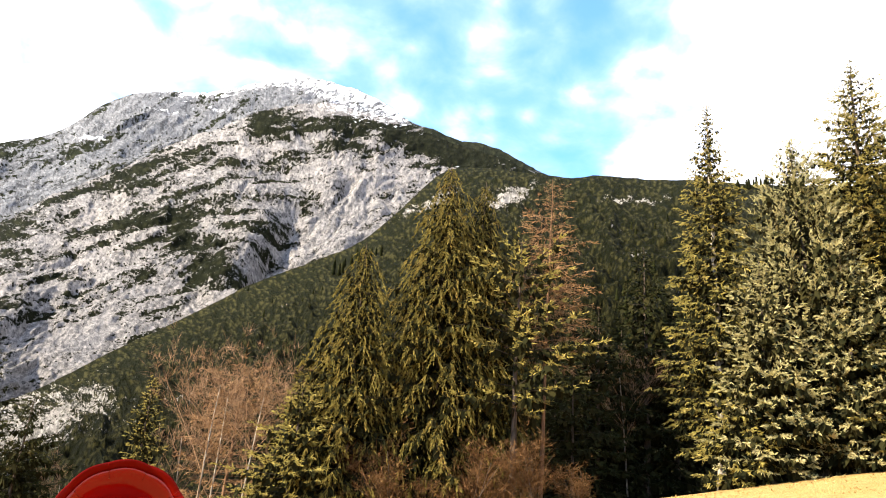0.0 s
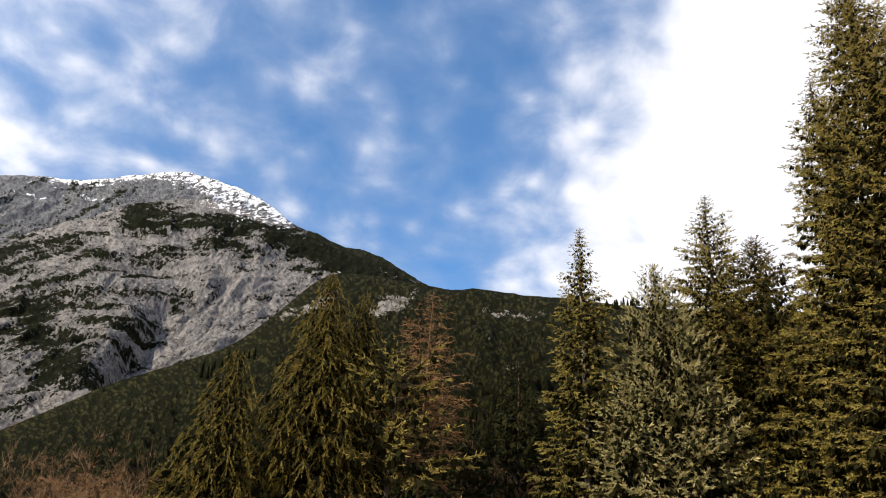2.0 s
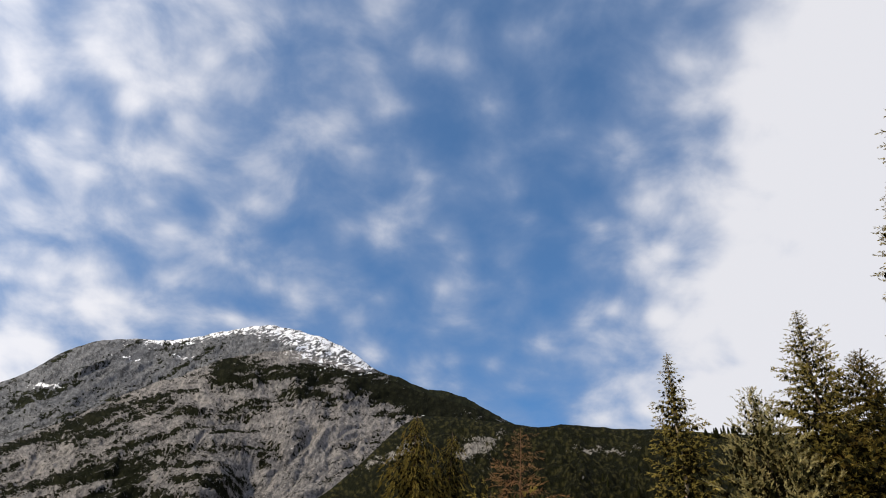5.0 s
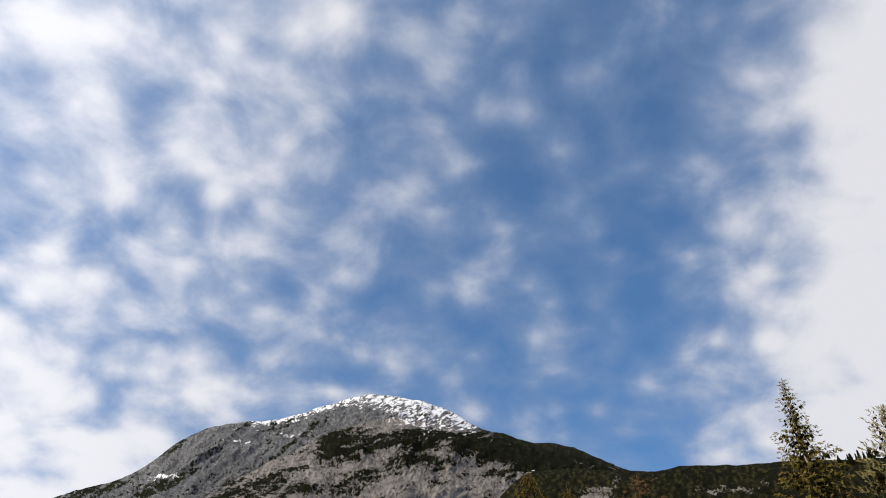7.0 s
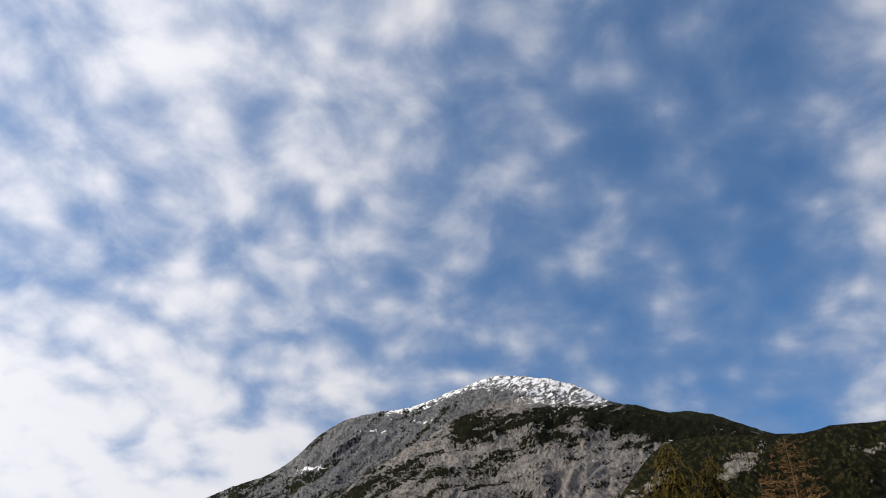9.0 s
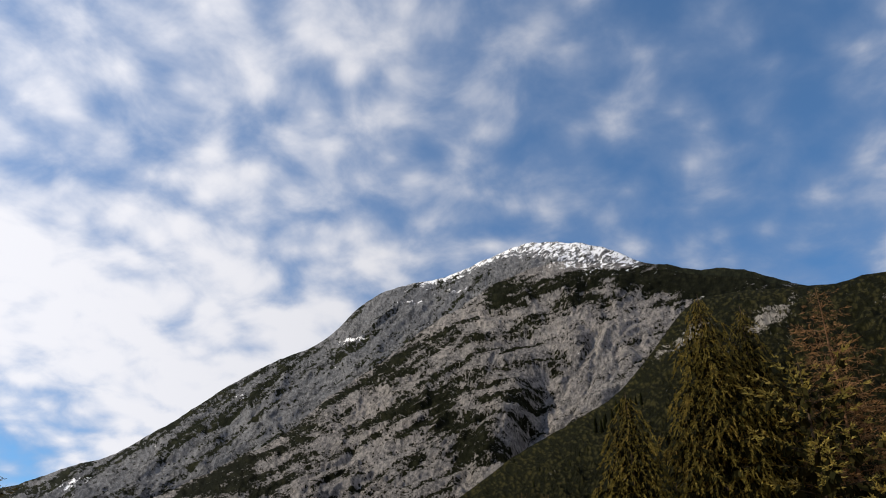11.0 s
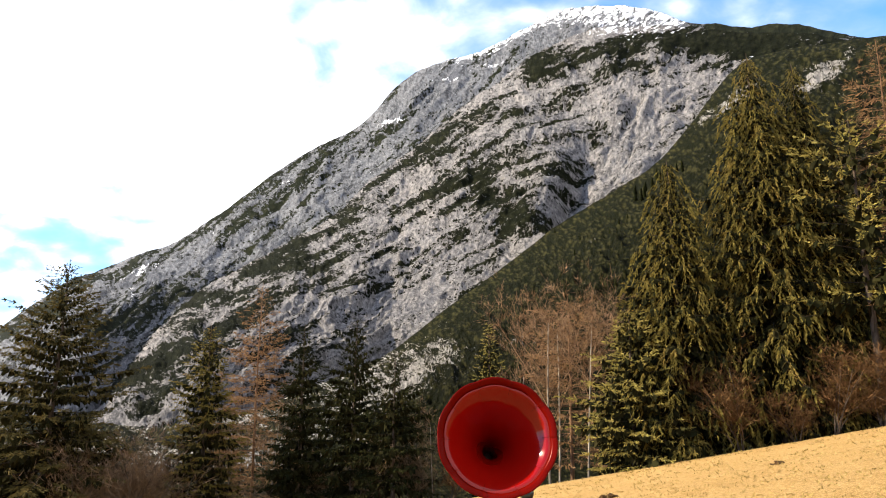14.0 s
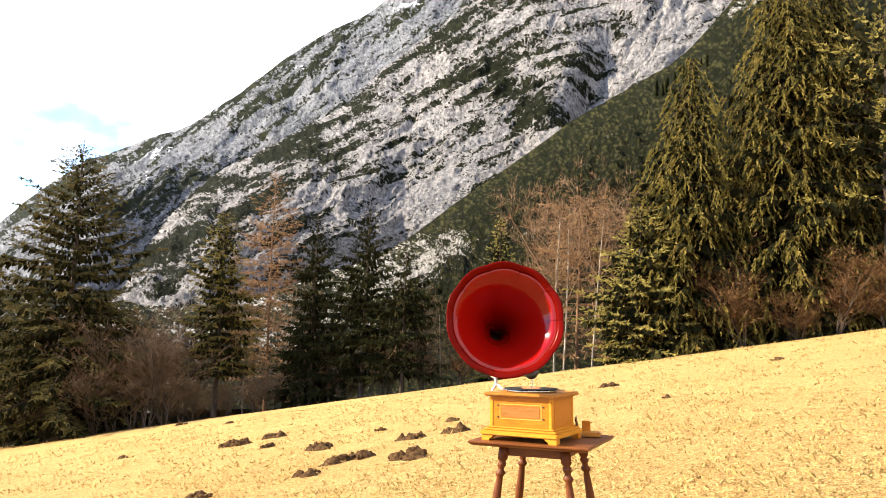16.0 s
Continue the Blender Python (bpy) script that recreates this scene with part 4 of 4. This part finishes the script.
MAT_INLAY = plain_material("cream_inlay", (0.46, 0.22, 0.035, 1), 0.4, amount=0.1)
MAT_PANEL = wood_material("walnut_inlay", (0.20, 0.080, 0.018, 1), (0.26, 0.115, 0.03, 1), 0.35)
MAT_TABLE = wood_material("mahogany_table", (0.078, 0.023, 0.005, 1), (0.132, 0.043, 0.010, 1), 0.42, coat=0.05)
MAT_LEG = wood_material("mahogany_leg", (0.060, 0.016, 0.004, 1), (0.108, 0.031, 0.008, 1), 0.5, coat=0.0, along="z")
MAT_STEEL = plain_material("nickel_plate", (0.42, 0.40, 0.37, 1), 0.3, metal=1.0, amount=0.4, wear=(0.40, 0.38, 0.34, 1))
MAT_SILVER = plain_material("silvery_paint", (0.42, 0.39, 0.35, 1), 0.5, metal=0.1, amount=0.4)
MAT_BLACK = plain_material("black_enamel", (0.012, 0.011, 0.011, 1), 0.3, amount=0.2, wear=(0.05, 0.05, 0.05, 1))
MAT_SHELLAC = plain_material("black_shellac", (0.012, 0.010, 0.009, 1), 0.45, spec=0.12, amount=0.3, wear=(0.04, 0.035, 0.03, 1))
MAT_LABEL = plain_material("orange_record_label", (0.62, 0.20, 0.07, 1), 0.6, amount=0.2)

# the table stands on the slope and leans a little with it
LEANING = Matrix(((0.99921, -0.00025, -0.03978, 0), (-0.00004, 0.99997, -0.00743, 0), (0.03979, 0.00742, 0.99918, EYE), (0, 0, 0, 1)))


def leaning(x, y, z, yaw=0.0):
    return LEANING @ pose(x, y, z, 0, 0, yaw)


def box_bm(sx, sy, sz, bevel=0.004, centre=(0, 0, 0), segments=2):
    bm = bmesh.new()
    bmesh.ops.create_cube(bm, size=1, matrix=Matrix.Translation(centre) @ Matrix.Diagonal((sx, sy, sz, 1)))
    if bevel:
        bmesh.ops.bevel(bm, geom=bm.edges[:], offset=bevel, segments=segments, affect="EDGES")
    return bm


def lathe_bm(profile, sides=24, m=None):
    """A turned body from (radius, height) pairs."""
    bm = bmesh.new()
    rings = []
    for r, z in profile:
        rings.append([bm.verts.new((r * math.cos(2 * math.pi * k / sides), r * math.sin(2 * math.pi * k / sides), z)) for k in range(sides)])
    for a, b in zip(rings, rings[1:]):
        for k in range(sides):
            bm.faces.new((a[k], a[(k + 1) % sides], b[(k + 1) % sides], b[k]))
    bm.faces.new(rings[0][::-1])
    bm.faces.new(rings[-1])
    if m is not None:
        bmesh.ops.transform(bm, matrix=m, verts=bm.verts)
    return bm


def pipe_bm(points, radii, sides=12):
    bm = bmesh.new()
    v, f = tube(np.asarray(points, dtype=float), radii, sides)
    vs = [bm.verts.new(p) for p in v]
    for q in f:
        bm.faces.new([vs[i] for i in q])
    bm.faces.new(vs[:sides])
    bm.faces.new(vs[-sides:][::-1])
    bmesh.ops.recalc_face_normals(bm, faces=bm.faces)
    return bm


def build_table():
    table = new("side_table")
    table.matrix_basis = leaning(-1.034, 3.403, -0.548, 0.0) @ pose(0, 0, 0, -2.0)
    tagged(table, "small dark mahogany side table with splayed turned legs on the grass", "table")
    # top with a moulded edge
    bm = bmesh.new()
    layers = [(0.256, 0.246, -0.022), (0.268, 0.258, -0.016), (0.275, 0.265, -0.008), (0.275, 0.265, -0.003), (0.271, 0.261, 0.0)]
    rings = []
    for hx, hy, z in layers:
        rings.append([bm.verts.new((sx * hx, sy * hy, z)) for sx, sy in ((-1, -1), (1, -1), (1, 1), (-1, 1))])
    for a, b in zip(rings, rings[1:]):
        for k in range(4):
            bm.faces.new((a[k], a[(k + 1) % 4], b[(k + 1) % 4], b[k]))
    bm.faces.new(rings[0][::-1])
    bm.faces.new(rings[-1])
    part("tabletop", bm, MAT_TABLE, table)
    for sy in (-1, 1):
        part("apron", box_bm(0.27, 0.018, 0.045, 0.003, (0, sy * 0.145, -0.0475)), MAT_TABLE, table)
    for sx in (-1, 1):
        part("apron", box_bm(0.018, 0.27, 0.045, 0.003, (sx * 0.135, 0, -0.0475)), MAT_TABLE, table)
    prof = [(0.017, -0.90), (0.016, -0.62), (0.020, -0.52), (0.021, -0.46), (0.016, -0.40), (0.014, -0.385), (0.021, -0.375), (0.021, -0.365), (0.014, -0.355), (0.019, -0.33),
            (0.020, -0.27), (0.016, -0.19), (0.014, -0.165), (0.022, -0.155), (0.023, -0.145), (0.014, -0.135), (0.014, -0.125), (0.020, -0.115), (0.020, -0.105),
            (0.015, -0.097), (0.023, -0.085), (0.024, -0.065), (0.024, -0.025)]
    for sx in (-1, 1):
        for sy in (-1, 1):
            m = Matrix.Translation((sx * 0.137, sy * 0.147, 0)) @ Matrix(((1, 0, -0.14 * sx, 0), (0, 1, -0.08 * sy, 0), (0, 0, 1, 0), (0, 0, 0, 1)))
            part("leg", lathe_bm(prof, 16, m), MAT_LEG, table, smooth=True)


build_table()


def horn_bm(rim):
    """The flaring horn, or the scalloped band at its mouth, along +y from the neck; its wall has thickness."""
    lobes, n = 10, 120
    bm = bmesh.new()
    if rim:
        sec = [(0.2345, 0.5495), (0.246, 0.5575), (0.257, 0.5625), (0.264, 0.5640), (0.2672, 0.5632), (0.2675, 0.5610), (0.262, 0.5590), (0.250, 0.5535), (0.238, 0.5460)]
    else:
        t = np.linspace(0, 1, 34)
        r = 0.022 + 0.018 * t + 0.195 * t ** 3.1
        inner = [(float(a), float(b)) for a, b in zip(r, 0.02 + 0.530 * t)]
        outer = [(a + 0.004, b - 0.003) for a, b in inner]
        sec = outer + inner[::-1]
    rings = []
    for k in range(n):
        ang = 2 * math.pi * k / n
        c = abs(math.sin(ang * lobes / 2))
        ring = []
        for r, y in sec:
            w = max(0.0, (r - 0.05) / 0.22)
            rr = r * 0.985 * (1 + (0.018 * c - 0.010) * w ** 1.3)
            yy = y + (0.008 * c - 0.004) * w ** 2
            ring.append(bm.verts.new((rr * math.cos(ang), yy, rr * math.sin(ang))))
        rings.append(ring)
    m = len(sec)
    for k in range(n):
        a, b = rings[k], rings[(k + 1) % n]
        for q in range(m if rim else m):
            bm.faces.new((a[q], a[(q + 1) % m], b[(q + 1) % m], b[q]))
    bmesh.ops.recalc_face_normals(bm, faces=bm.faces)
    return bm


def build_gramophone():
    g = new("gramophone")
    base = leaning(-1.073, 3.348, -0.548, 0.0) @ pose(0, 0, 0.002, -2.0) @ pose(0, 0, 0, 0, 0, -4.5)
    g.matrix_basis = base
    tagged(g, "antique oak gramophone with large red horn on a side table", "gramophone")
    top = 0.215
    body = part("body", box_bm(0.300, 0.278, 0.141, 0.003, (0, 0, 0.1275)), MAT_OAK, g)
    # corner posts, front and side panels
    for sx in (-1, 1):
        for sy in (-1, 1):
            part("corner_post", box_bm(0.020, 0.020, 0.141, 0.004, (sx * 0.1425, sy * 0.1315, 0.1275)), MAT_OAK_PALE, body)
    part("inlay_panel", box_bm(0.185, 0.003, 0.050, 0.001, (0, -0.1385, 0.130)), MAT_PANEL, body, "darker veneer panel")
    for sz in (-1, 1):
        part("inlay_line", box_bm(0.205, 0.0022, 0.0045, 0.0005, (0, -0.1395, 0.130 + sz * 0.032)), MAT_INLAY, body, "cream inlay strip")
    for sx in (-1, 1):
        part("inlay_line", box_bm(0.0045, 0.0022, 0.056, 0.0005, (sx * 0.100, -0.1395, 0.130)), MAT_INLAY, body, "cream inlay strip")
        for sz in (-1, 1):
            part("inlay_dot", lathe_bm([(0.004, 0), (0.004, 0.0032)], 8, pose(sx * 0.110, -0.1390, 0.130 + sz * 0.026, 90)), MAT_BLACK, body, "small dark inlaid dot")
    part("side_panel", box_bm(0.003, 0.225, 0.115, 0.001, (0.1500, 0, 0.130)), MAT_OAK, body)
    # stepped plinth on bracket feet
    steps = [(0.372, 0.346, 0.020, 0.034), (0.352, 0.328, 0.010, 0.049), (0.328, 0.306, 0.008, 0.058)]
    for sx_, sy_, h, z in steps:
        part("plinth_moulding", box_bm(sx_, sy_, h, 0.004, (0, 0, z)), MAT_OAK_PALE, g)
    for sx in (-1, 1):
        for sy in (-1, 1):
            bm = bmesh.new()
            v = [bm.verts.new(p) for p in ((0, 0, 0.026), (0.058, 0, 0.026), (0.052, 0, 0.016), (0.040, 0, 0.010), (0.036, 0, 0.0), (0, 0, 0.0))]
            face = bm.faces.new(v)
            ext = bmesh.ops.extrude_face_region(bm, geom=[face])
            bmesh.ops.translate(bm, vec=(0, 0.045, 0), verts=[e for e in ext["geom"] if isinstance(e, bmesh.types.BMVert)])
            bmesh.ops.transform(bm, matrix=Matrix.Translation((sx * 0.180, sy * 0.167, 0)) @ Matrix.Diagonal((-sx, -sy, 1, 1)), verts=bm.verts)
            bmesh.ops.recalc_face_normals(bm, faces=bm.faces)
            part("foot", bm, MAT_OAK_PALE if sy < 0 else MAT_OAK, g)
    # lid with a rounded edge
    part("lid", box_bm(0.350, 0.328, 0.018, 0.006, (0, 0, top - 0.009), 3), MAT_OAK_LID, g)
    # turntable and record
    px, py = 0.006, -0.026
    part("turntable", lathe_bm([(0.112, top + 0.001), (0.116, top + 0.003), (0.116, top + 0.011), (0.112, top + 0.014)], 48, Matrix.Translation((px, py, 0))), MAT_STEEL, g, "nickel-rimmed turntable", True)
    rec = part("record", lathe_bm([(0.124, top + 0.0145), (0.127, top + 0.0158), (0.124, top + 0.0172)], 48, Matrix.Translation((px, py, 0))), MAT_SHELLAC, g, "black shellac record", True)
    part("record_label", lathe_bm([(0.045, top + 0.0170), (0.045, top + 0.0182)], 32, Matrix.Translation((px, py, 0))), MAT_LABEL, rec, "orange paper label")
    part("spindle", lathe_bm([(0.003, top + 0.017), (0.003, top + 0.026), (0.001, top + 0.028)], 10, Matrix.Translation((px, py, 0))), MAT_STEEL, g)
    part("brake_lever", box_bm(0.05, 0.008, 0.006, 0.002, (0.125, 0.03, top + 0.010)), MAT_STEEL, g)
    # neck and mouth of the horn, seen from the base
    inv = base.inverted() @ LEANING
    neck = inv @ Vector((-1.366, 3.625, -0.104))
    mouth = inv @ Vector((-1.121, 3.125, 0.006))
    d = (mouth - neck).normalized()
    rot = d.to_track_quat("Y", "Z").to_matrix().to_4x4()
    hm = Matrix.Translation(mouth - d * 0.553) @ rot
    bm = horn_bm(False)
    bmesh.ops.transform(bm, matrix=hm, verts=bm.verts)
    horn = part("horn", bm, MAT_RED, g, "glossy red lacquered flower horn", True)
    bm = horn_bm(True)
    bmesh.ops.transform(bm, matrix=hm, verts=bm.verts)
    part("horn_rim", bm, MAT_RED_RIM, horn, "scalloped dark red rim", True)
    for q in range(10):
        a = 2 * math.pi * q / 10
        pts = []
        for rr, yy in ((0.205, 0.5245), (0.222, 0.538), (0.236, 0.5565), (0.250, 0.5665), (0.262, 0.5640)):
            s = 0.982
            pts.append(hm @ Vector((rr * s * math.cos(a), yy - 0.002, rr * s * math.sin(a))))
        part("seam", pipe_bm([tuple(p) for p in pts], [0.0011] * len(pts), 6), MAT_RED_RIM, horn)
    nk = hm @ Vector((0, 0.03, 0))
    back = hm @ Vector((0, -0.03, 0))
    stand = Vector((-0.262, 0.055, 0.30))
    # elbow from the neck down to the swivel, tone arm from there to the sound box
    pts = [nk, back, back + Vector((0.005, 0.02, -0.03)), Vector((stand.x + 0.02, stand.y + 0.10, 0.335)), Vector((stand.x, stand.y + 0.05, 0.315))]
    part("elbow", pipe_bm([tuple(p) for p in pts], [0.030, 0.028, 0.026, 0.022, 0.020]), MAT_BLACK, g, "black curved neck pipe", True)
    sb = Vector((0.020, -0.060, 0.305))
    pts = [Vector((stand.x, stand.y + 0.05, 0.315)), stand.lerp(sb, 0.4) + Vector((0, 0.04, 0.02)), stand.lerp(sb, 0.8) + Vector((0, 0.03, 0.02)), sb]
    part("tone_arm", pipe_bm([tuple(p) for p in pts], [0.018, 0.015, 0.012, 0.010]), MAT_STEEL, g, "nickel tone arm", True)
    box_m = Matrix.Translation(sb) @ pose(0, 0, 0, 80, 0, 25)
    sound = part("sound_box", lathe_bm([(0.020, -0.012), (0.030, -0.010), (0.032, 0.0), (0.030, 0.010), (0.012, 0.013)], 24, box_m), MAT_BLACK, g, "round black sound box", True)
    part("needle", pipe_bm([tuple(sb + Vector((0.004, 0, -0.028))), (sb.x + 0.010, sb.y - 0.004, top + 0.0185)], [0.004, 0.001], 6), MAT_STEEL, sound)
    # the pierced bracket on the side
    pts = [(-0.150, 0.03, 0.175), (-0.185, 0.03, 0.170), (-0.215, 0.035, 0.185), (-0.222, 0.04, 0.215), (-0.205, 0.045, 0.240), (-0.212, 0.05, 0.270), (-0.235, 0.055, 0.300)]
    bracket = part("bracket", pipe_bm(pts, [0.012, 0.009, 0.008, 0.008, 0.008, 0.009, 0.012], 10), MAT_SILVER, g, "ornate silvery side bracket", True)
    pts = [(-0.150, 0.03, 0.212), (-0.175, 0.033, 0.222), (-0.196, 0.04, 0.238)]
    part("scroll", pipe_bm(pts, [0.008, 0.007, 0.006], 8), MAT_SILVER, bracket, smooth=True)
    ring = [(-0.214 + 0.026 * math.cos(2 * math.pi * q / 14), 0.05, 0.298 + 0.026 * math.sin(2 * math.pi * q / 14)) for q in range(15)]
    part("scroll", pipe_bm(ring, [0.007] * 15, 8), MAT_SILVER, bracket, smooth=True)


build_gramophone()


def build_needle_box():
    b = new("wooden_box")
    b.matrix_basis = leaning(-0.842, 3.545, -0.548, 12)
    tagged(b, "small open wooden box lying on the side table", "box")
    part("tray", box_bm(0.085, 0.062, 0.020, 0.003, (0, 0, 0.010)), MAT_OAK_LID, b)
    part("back", box_bm(0.040, 0.014, 0.068, 0.003, (-0.025, 0.03, 0.034)), MAT_OAK, b)
    bm = box_bm(0.007, 0.080, 0.085, 0.002, (0, 0, 0.0425))
    bmesh.ops.transform(bm, matrix=pose(-0.058, -0.01, 0.001, 0, -10, 0), verts=bm.verts)
    part("lid", bm, MAT_LEG, b, "dark leaning lid")


build_needle_box()


# ---------------------------------------------------------------- molehills and grass
def earth_material():
    m, k, out = material("dark_soil")
    obj = k.add("ShaderNodeTexCoord").outputs["Object"]
    n = k.noise(obj, 22.0, 6.0, 0.7)
    c = k.noise(obj, 5.0, 3.0, 0.6)
    col = k.mix(k.step(n, 0.35, 0.7), (0.026, 0.013, 0.005, 1), (0.095, 0.050, 0.019, 1))
    col = k.mix(k.math("MULTIPLY", k.step(c, 0.58, 0.7), 0.5), col, (0.15, 0.10, 0.045, 1))
    surface(k, out, col, 0.98, n, 1.0, 0.03, spec=0.1)
    return m


MAT_EARTH = earth_material()
MOLES = [
    (-6.67, 7.40, 0.37), (-5.78, 8.55, 0.36), (-5.87, 9.59, 0.48), (-4.67, 9.35, 0.53), (-5.88, 11.75, 0.48), (-6.23, 14.29, 0.36), (-5.22, 12.05, 0.44), (-7.77, 11.76, 0.48), (-11.34, 15.17, 0.49), (-11.72, 14.12, 0.65), (-9.87, 12.88, 0.37), (-21.12, 25.00, 0.40), (-28.33, 29.75, 0.57), (-15.32, 14.17, 0.35), (-7.62, 13.81, 0.29), (-4.00, 19.14, 0.42), (-0.10, 21.52, 0.33), (-39.07, 30.91, 0.84), (-1.89, 14.06, 0.17), (-0.59, 6.40, 0.07),
]


def molehill(x, y, w, seed):
    rng = np.random.default_rng(seed)
    thing = new("molehill")
    w = w * 1.12
    heaps = 1 if w < 0.3 else (2 if w < 0.42 else 3)
    for q in range(heaps):
        n_r, n_a = 12, 26
        size = w * (0.5 if heaps == 1 else rng.uniform(0.28, 0.42))
        ox = 0.0 if heaps == 1 else (q - (heaps - 1) / 2) * w * 0.24 + rng.normal(0, 0.03)
        oy = 0.0 if heaps == 1 else rng.normal(0, 0.16) * w
        rr, aa = np.meshgrid(np.linspace(0, 1, n_r), np.linspace(0, 2 * np.pi, n_a, endpoint=False), indexing="ij")
        rad = size * rr * (1 + 0.25 * (fbm(np.cos(aa) * 1.5 + seed, np.sin(aa) * 1.5, rr * 0 + q, 3) - 0.5) * 2)
        X, Y = ox + rad * np.cos(aa), oy + rad * np.sin(aa)
        lump = fbm(X * 10 + seed, Y * 10, X * 0 + q, 4, 0.65, 9)
        Z = size * (0.47 * (1 - rr ** 2) ** 1.3 + (lump - 0.5) * 1.25 * (1 - rr * 0.5))
        Zg = ground_z(x + X, y + Y) - float(ground_z(x, y))
        Z = Z + Zg - 0.03 * rr
        verts = np.stack([X, Y, Z], -1).reshape(-1, 3)
        i, j = np.meshgrid(np.arange(n_r - 1), np.arange(n_a), indexing="ij")
        jn = (j + 1) % n_a
        faces = np.stack([i * n_a + j, (i + 1) * n_a + j, (i + 1) * n_a + jn, i * n_a + jn], -1).reshape(-1, 4)
        mesh_object("mound", verts, faces, MAT_EARTH, thing)
    for q in range(5 if w < 0.4 else 11):
        bm = bmesh.new()
        s = rng.uniform(0.04, 0.12) * w
        bmesh.ops.create_icosphere(bm, subdivisions=2, radius=s)
        for v in bm.verts:
            v.co *= 1 + 0.55 * (noise.noise(v.co * (1.3 / s) + Vector((seed, q, 0))))
            v.co.z *= 0.75
        a, d = rng.uniform(0, 6.283), rng.uniform(0, 0.5) * w
        ox, oy = math.cos(a) * d, math.sin(a) * d * 0.7
        lift = 0.12 * w * max(0.0, 1 - (d / (0.5 * w)) ** 2)
        bmesh.ops.translate(bm, vec=(ox, oy, float(ground_z(x + ox, y + oy)) - float(ground_z(x, y)) + lift + s * 0.3), verts=bm.verts)
        part("clod", bm, MAT_EARTH, thing)
    thing.matrix_basis = pose(x, y, float(ground_z(x, y)))
    tagged(thing, "low molehill of crumbly dark earth in the dry grass", "molehill", "molehills in the meadow")


for q, (x, y, w) in enumerate(MOLES):
    molehill(x, y, w, 300 + q)


def grass_material():
    m, k, out = material("dry_grass_blades")
    rnd = k.add("ShaderNodeNewGeometry").outputs["Random Per Island"]
    obj = k.add("ShaderNodeTexCoord").outputs["Object"]
    n = k.noise(obj, 0.5, 4.0, 0.6)
    col = k.mix(rnd, (0.22, 0.145, 0.050, 1), (0.42, 0.305, 0.115, 1))
    col = k.mix(k.math("MULTIPLY", k.step(n, 0.45, 0.7), 0.5), col, (0.22, 0.165, 0.045, 1))
    p = k.add("ShaderNodeBsdfPrincipled", Base_Color=col, Roughness=0.8, Specular_IOR_Level=0.05)
    t = k.add("ShaderNodeBsdfTranslucent", Color=col)
    mx = k.add("ShaderNodeMixShader", i0=0.25, i1=p.outputs[0], i2=t.outputs[0])
    k.tree.links.new(mx.outputs[0], out.inputs[0])
    return m


def build_grass():
    rng = np.random.default_rng(77)
    n = 20000
    r = np.exp(rng.uniform(np.log(3.2), np.log(36), n))
    a = np.radians(rng.uniform(-62, 36, n))
    x, y = r * np.sin(a), r * np.cos(a)
    keep = (y < CREST + 1.5) & (fbm(x * 0.9, y * 0.9, x * 0, 3, 0.5, 31) > 0.36)
    x, y, r = x[keep], y[keep], r[keep]
    per = 3
    x, y, r = (np.repeat(q, per) + (rng.normal(0, 0.045, len(q) * per) if k < 2 else 0) for k, q in enumerate((x, y, r)))
    base = np.stack([x, y, ground_z(x, y) - 0.01], -1)
    h = rng.uniform(0.018, 0.045, len(x)) * (0.8 + r * 0.015) * np.where(rng.uniform(size=len(x)) < 0.1, 2.0, 1.0)
    lean = rng.normal(0, 0.7, (len(x), 2))
    tip = base + np.stack([lean[:, 0] * h, lean[:, 1] * h - 0.3 * h, h], -1)
    v, f = blades(base, tip, 0.005 + r * 0.0006, rng, 1)
    ob = mesh_object("grass", v, f, grass_material())
    tagged(ob, "dry yellow grass tufts scattered over the meadow", "grass", kind="stuff")


build_grass()
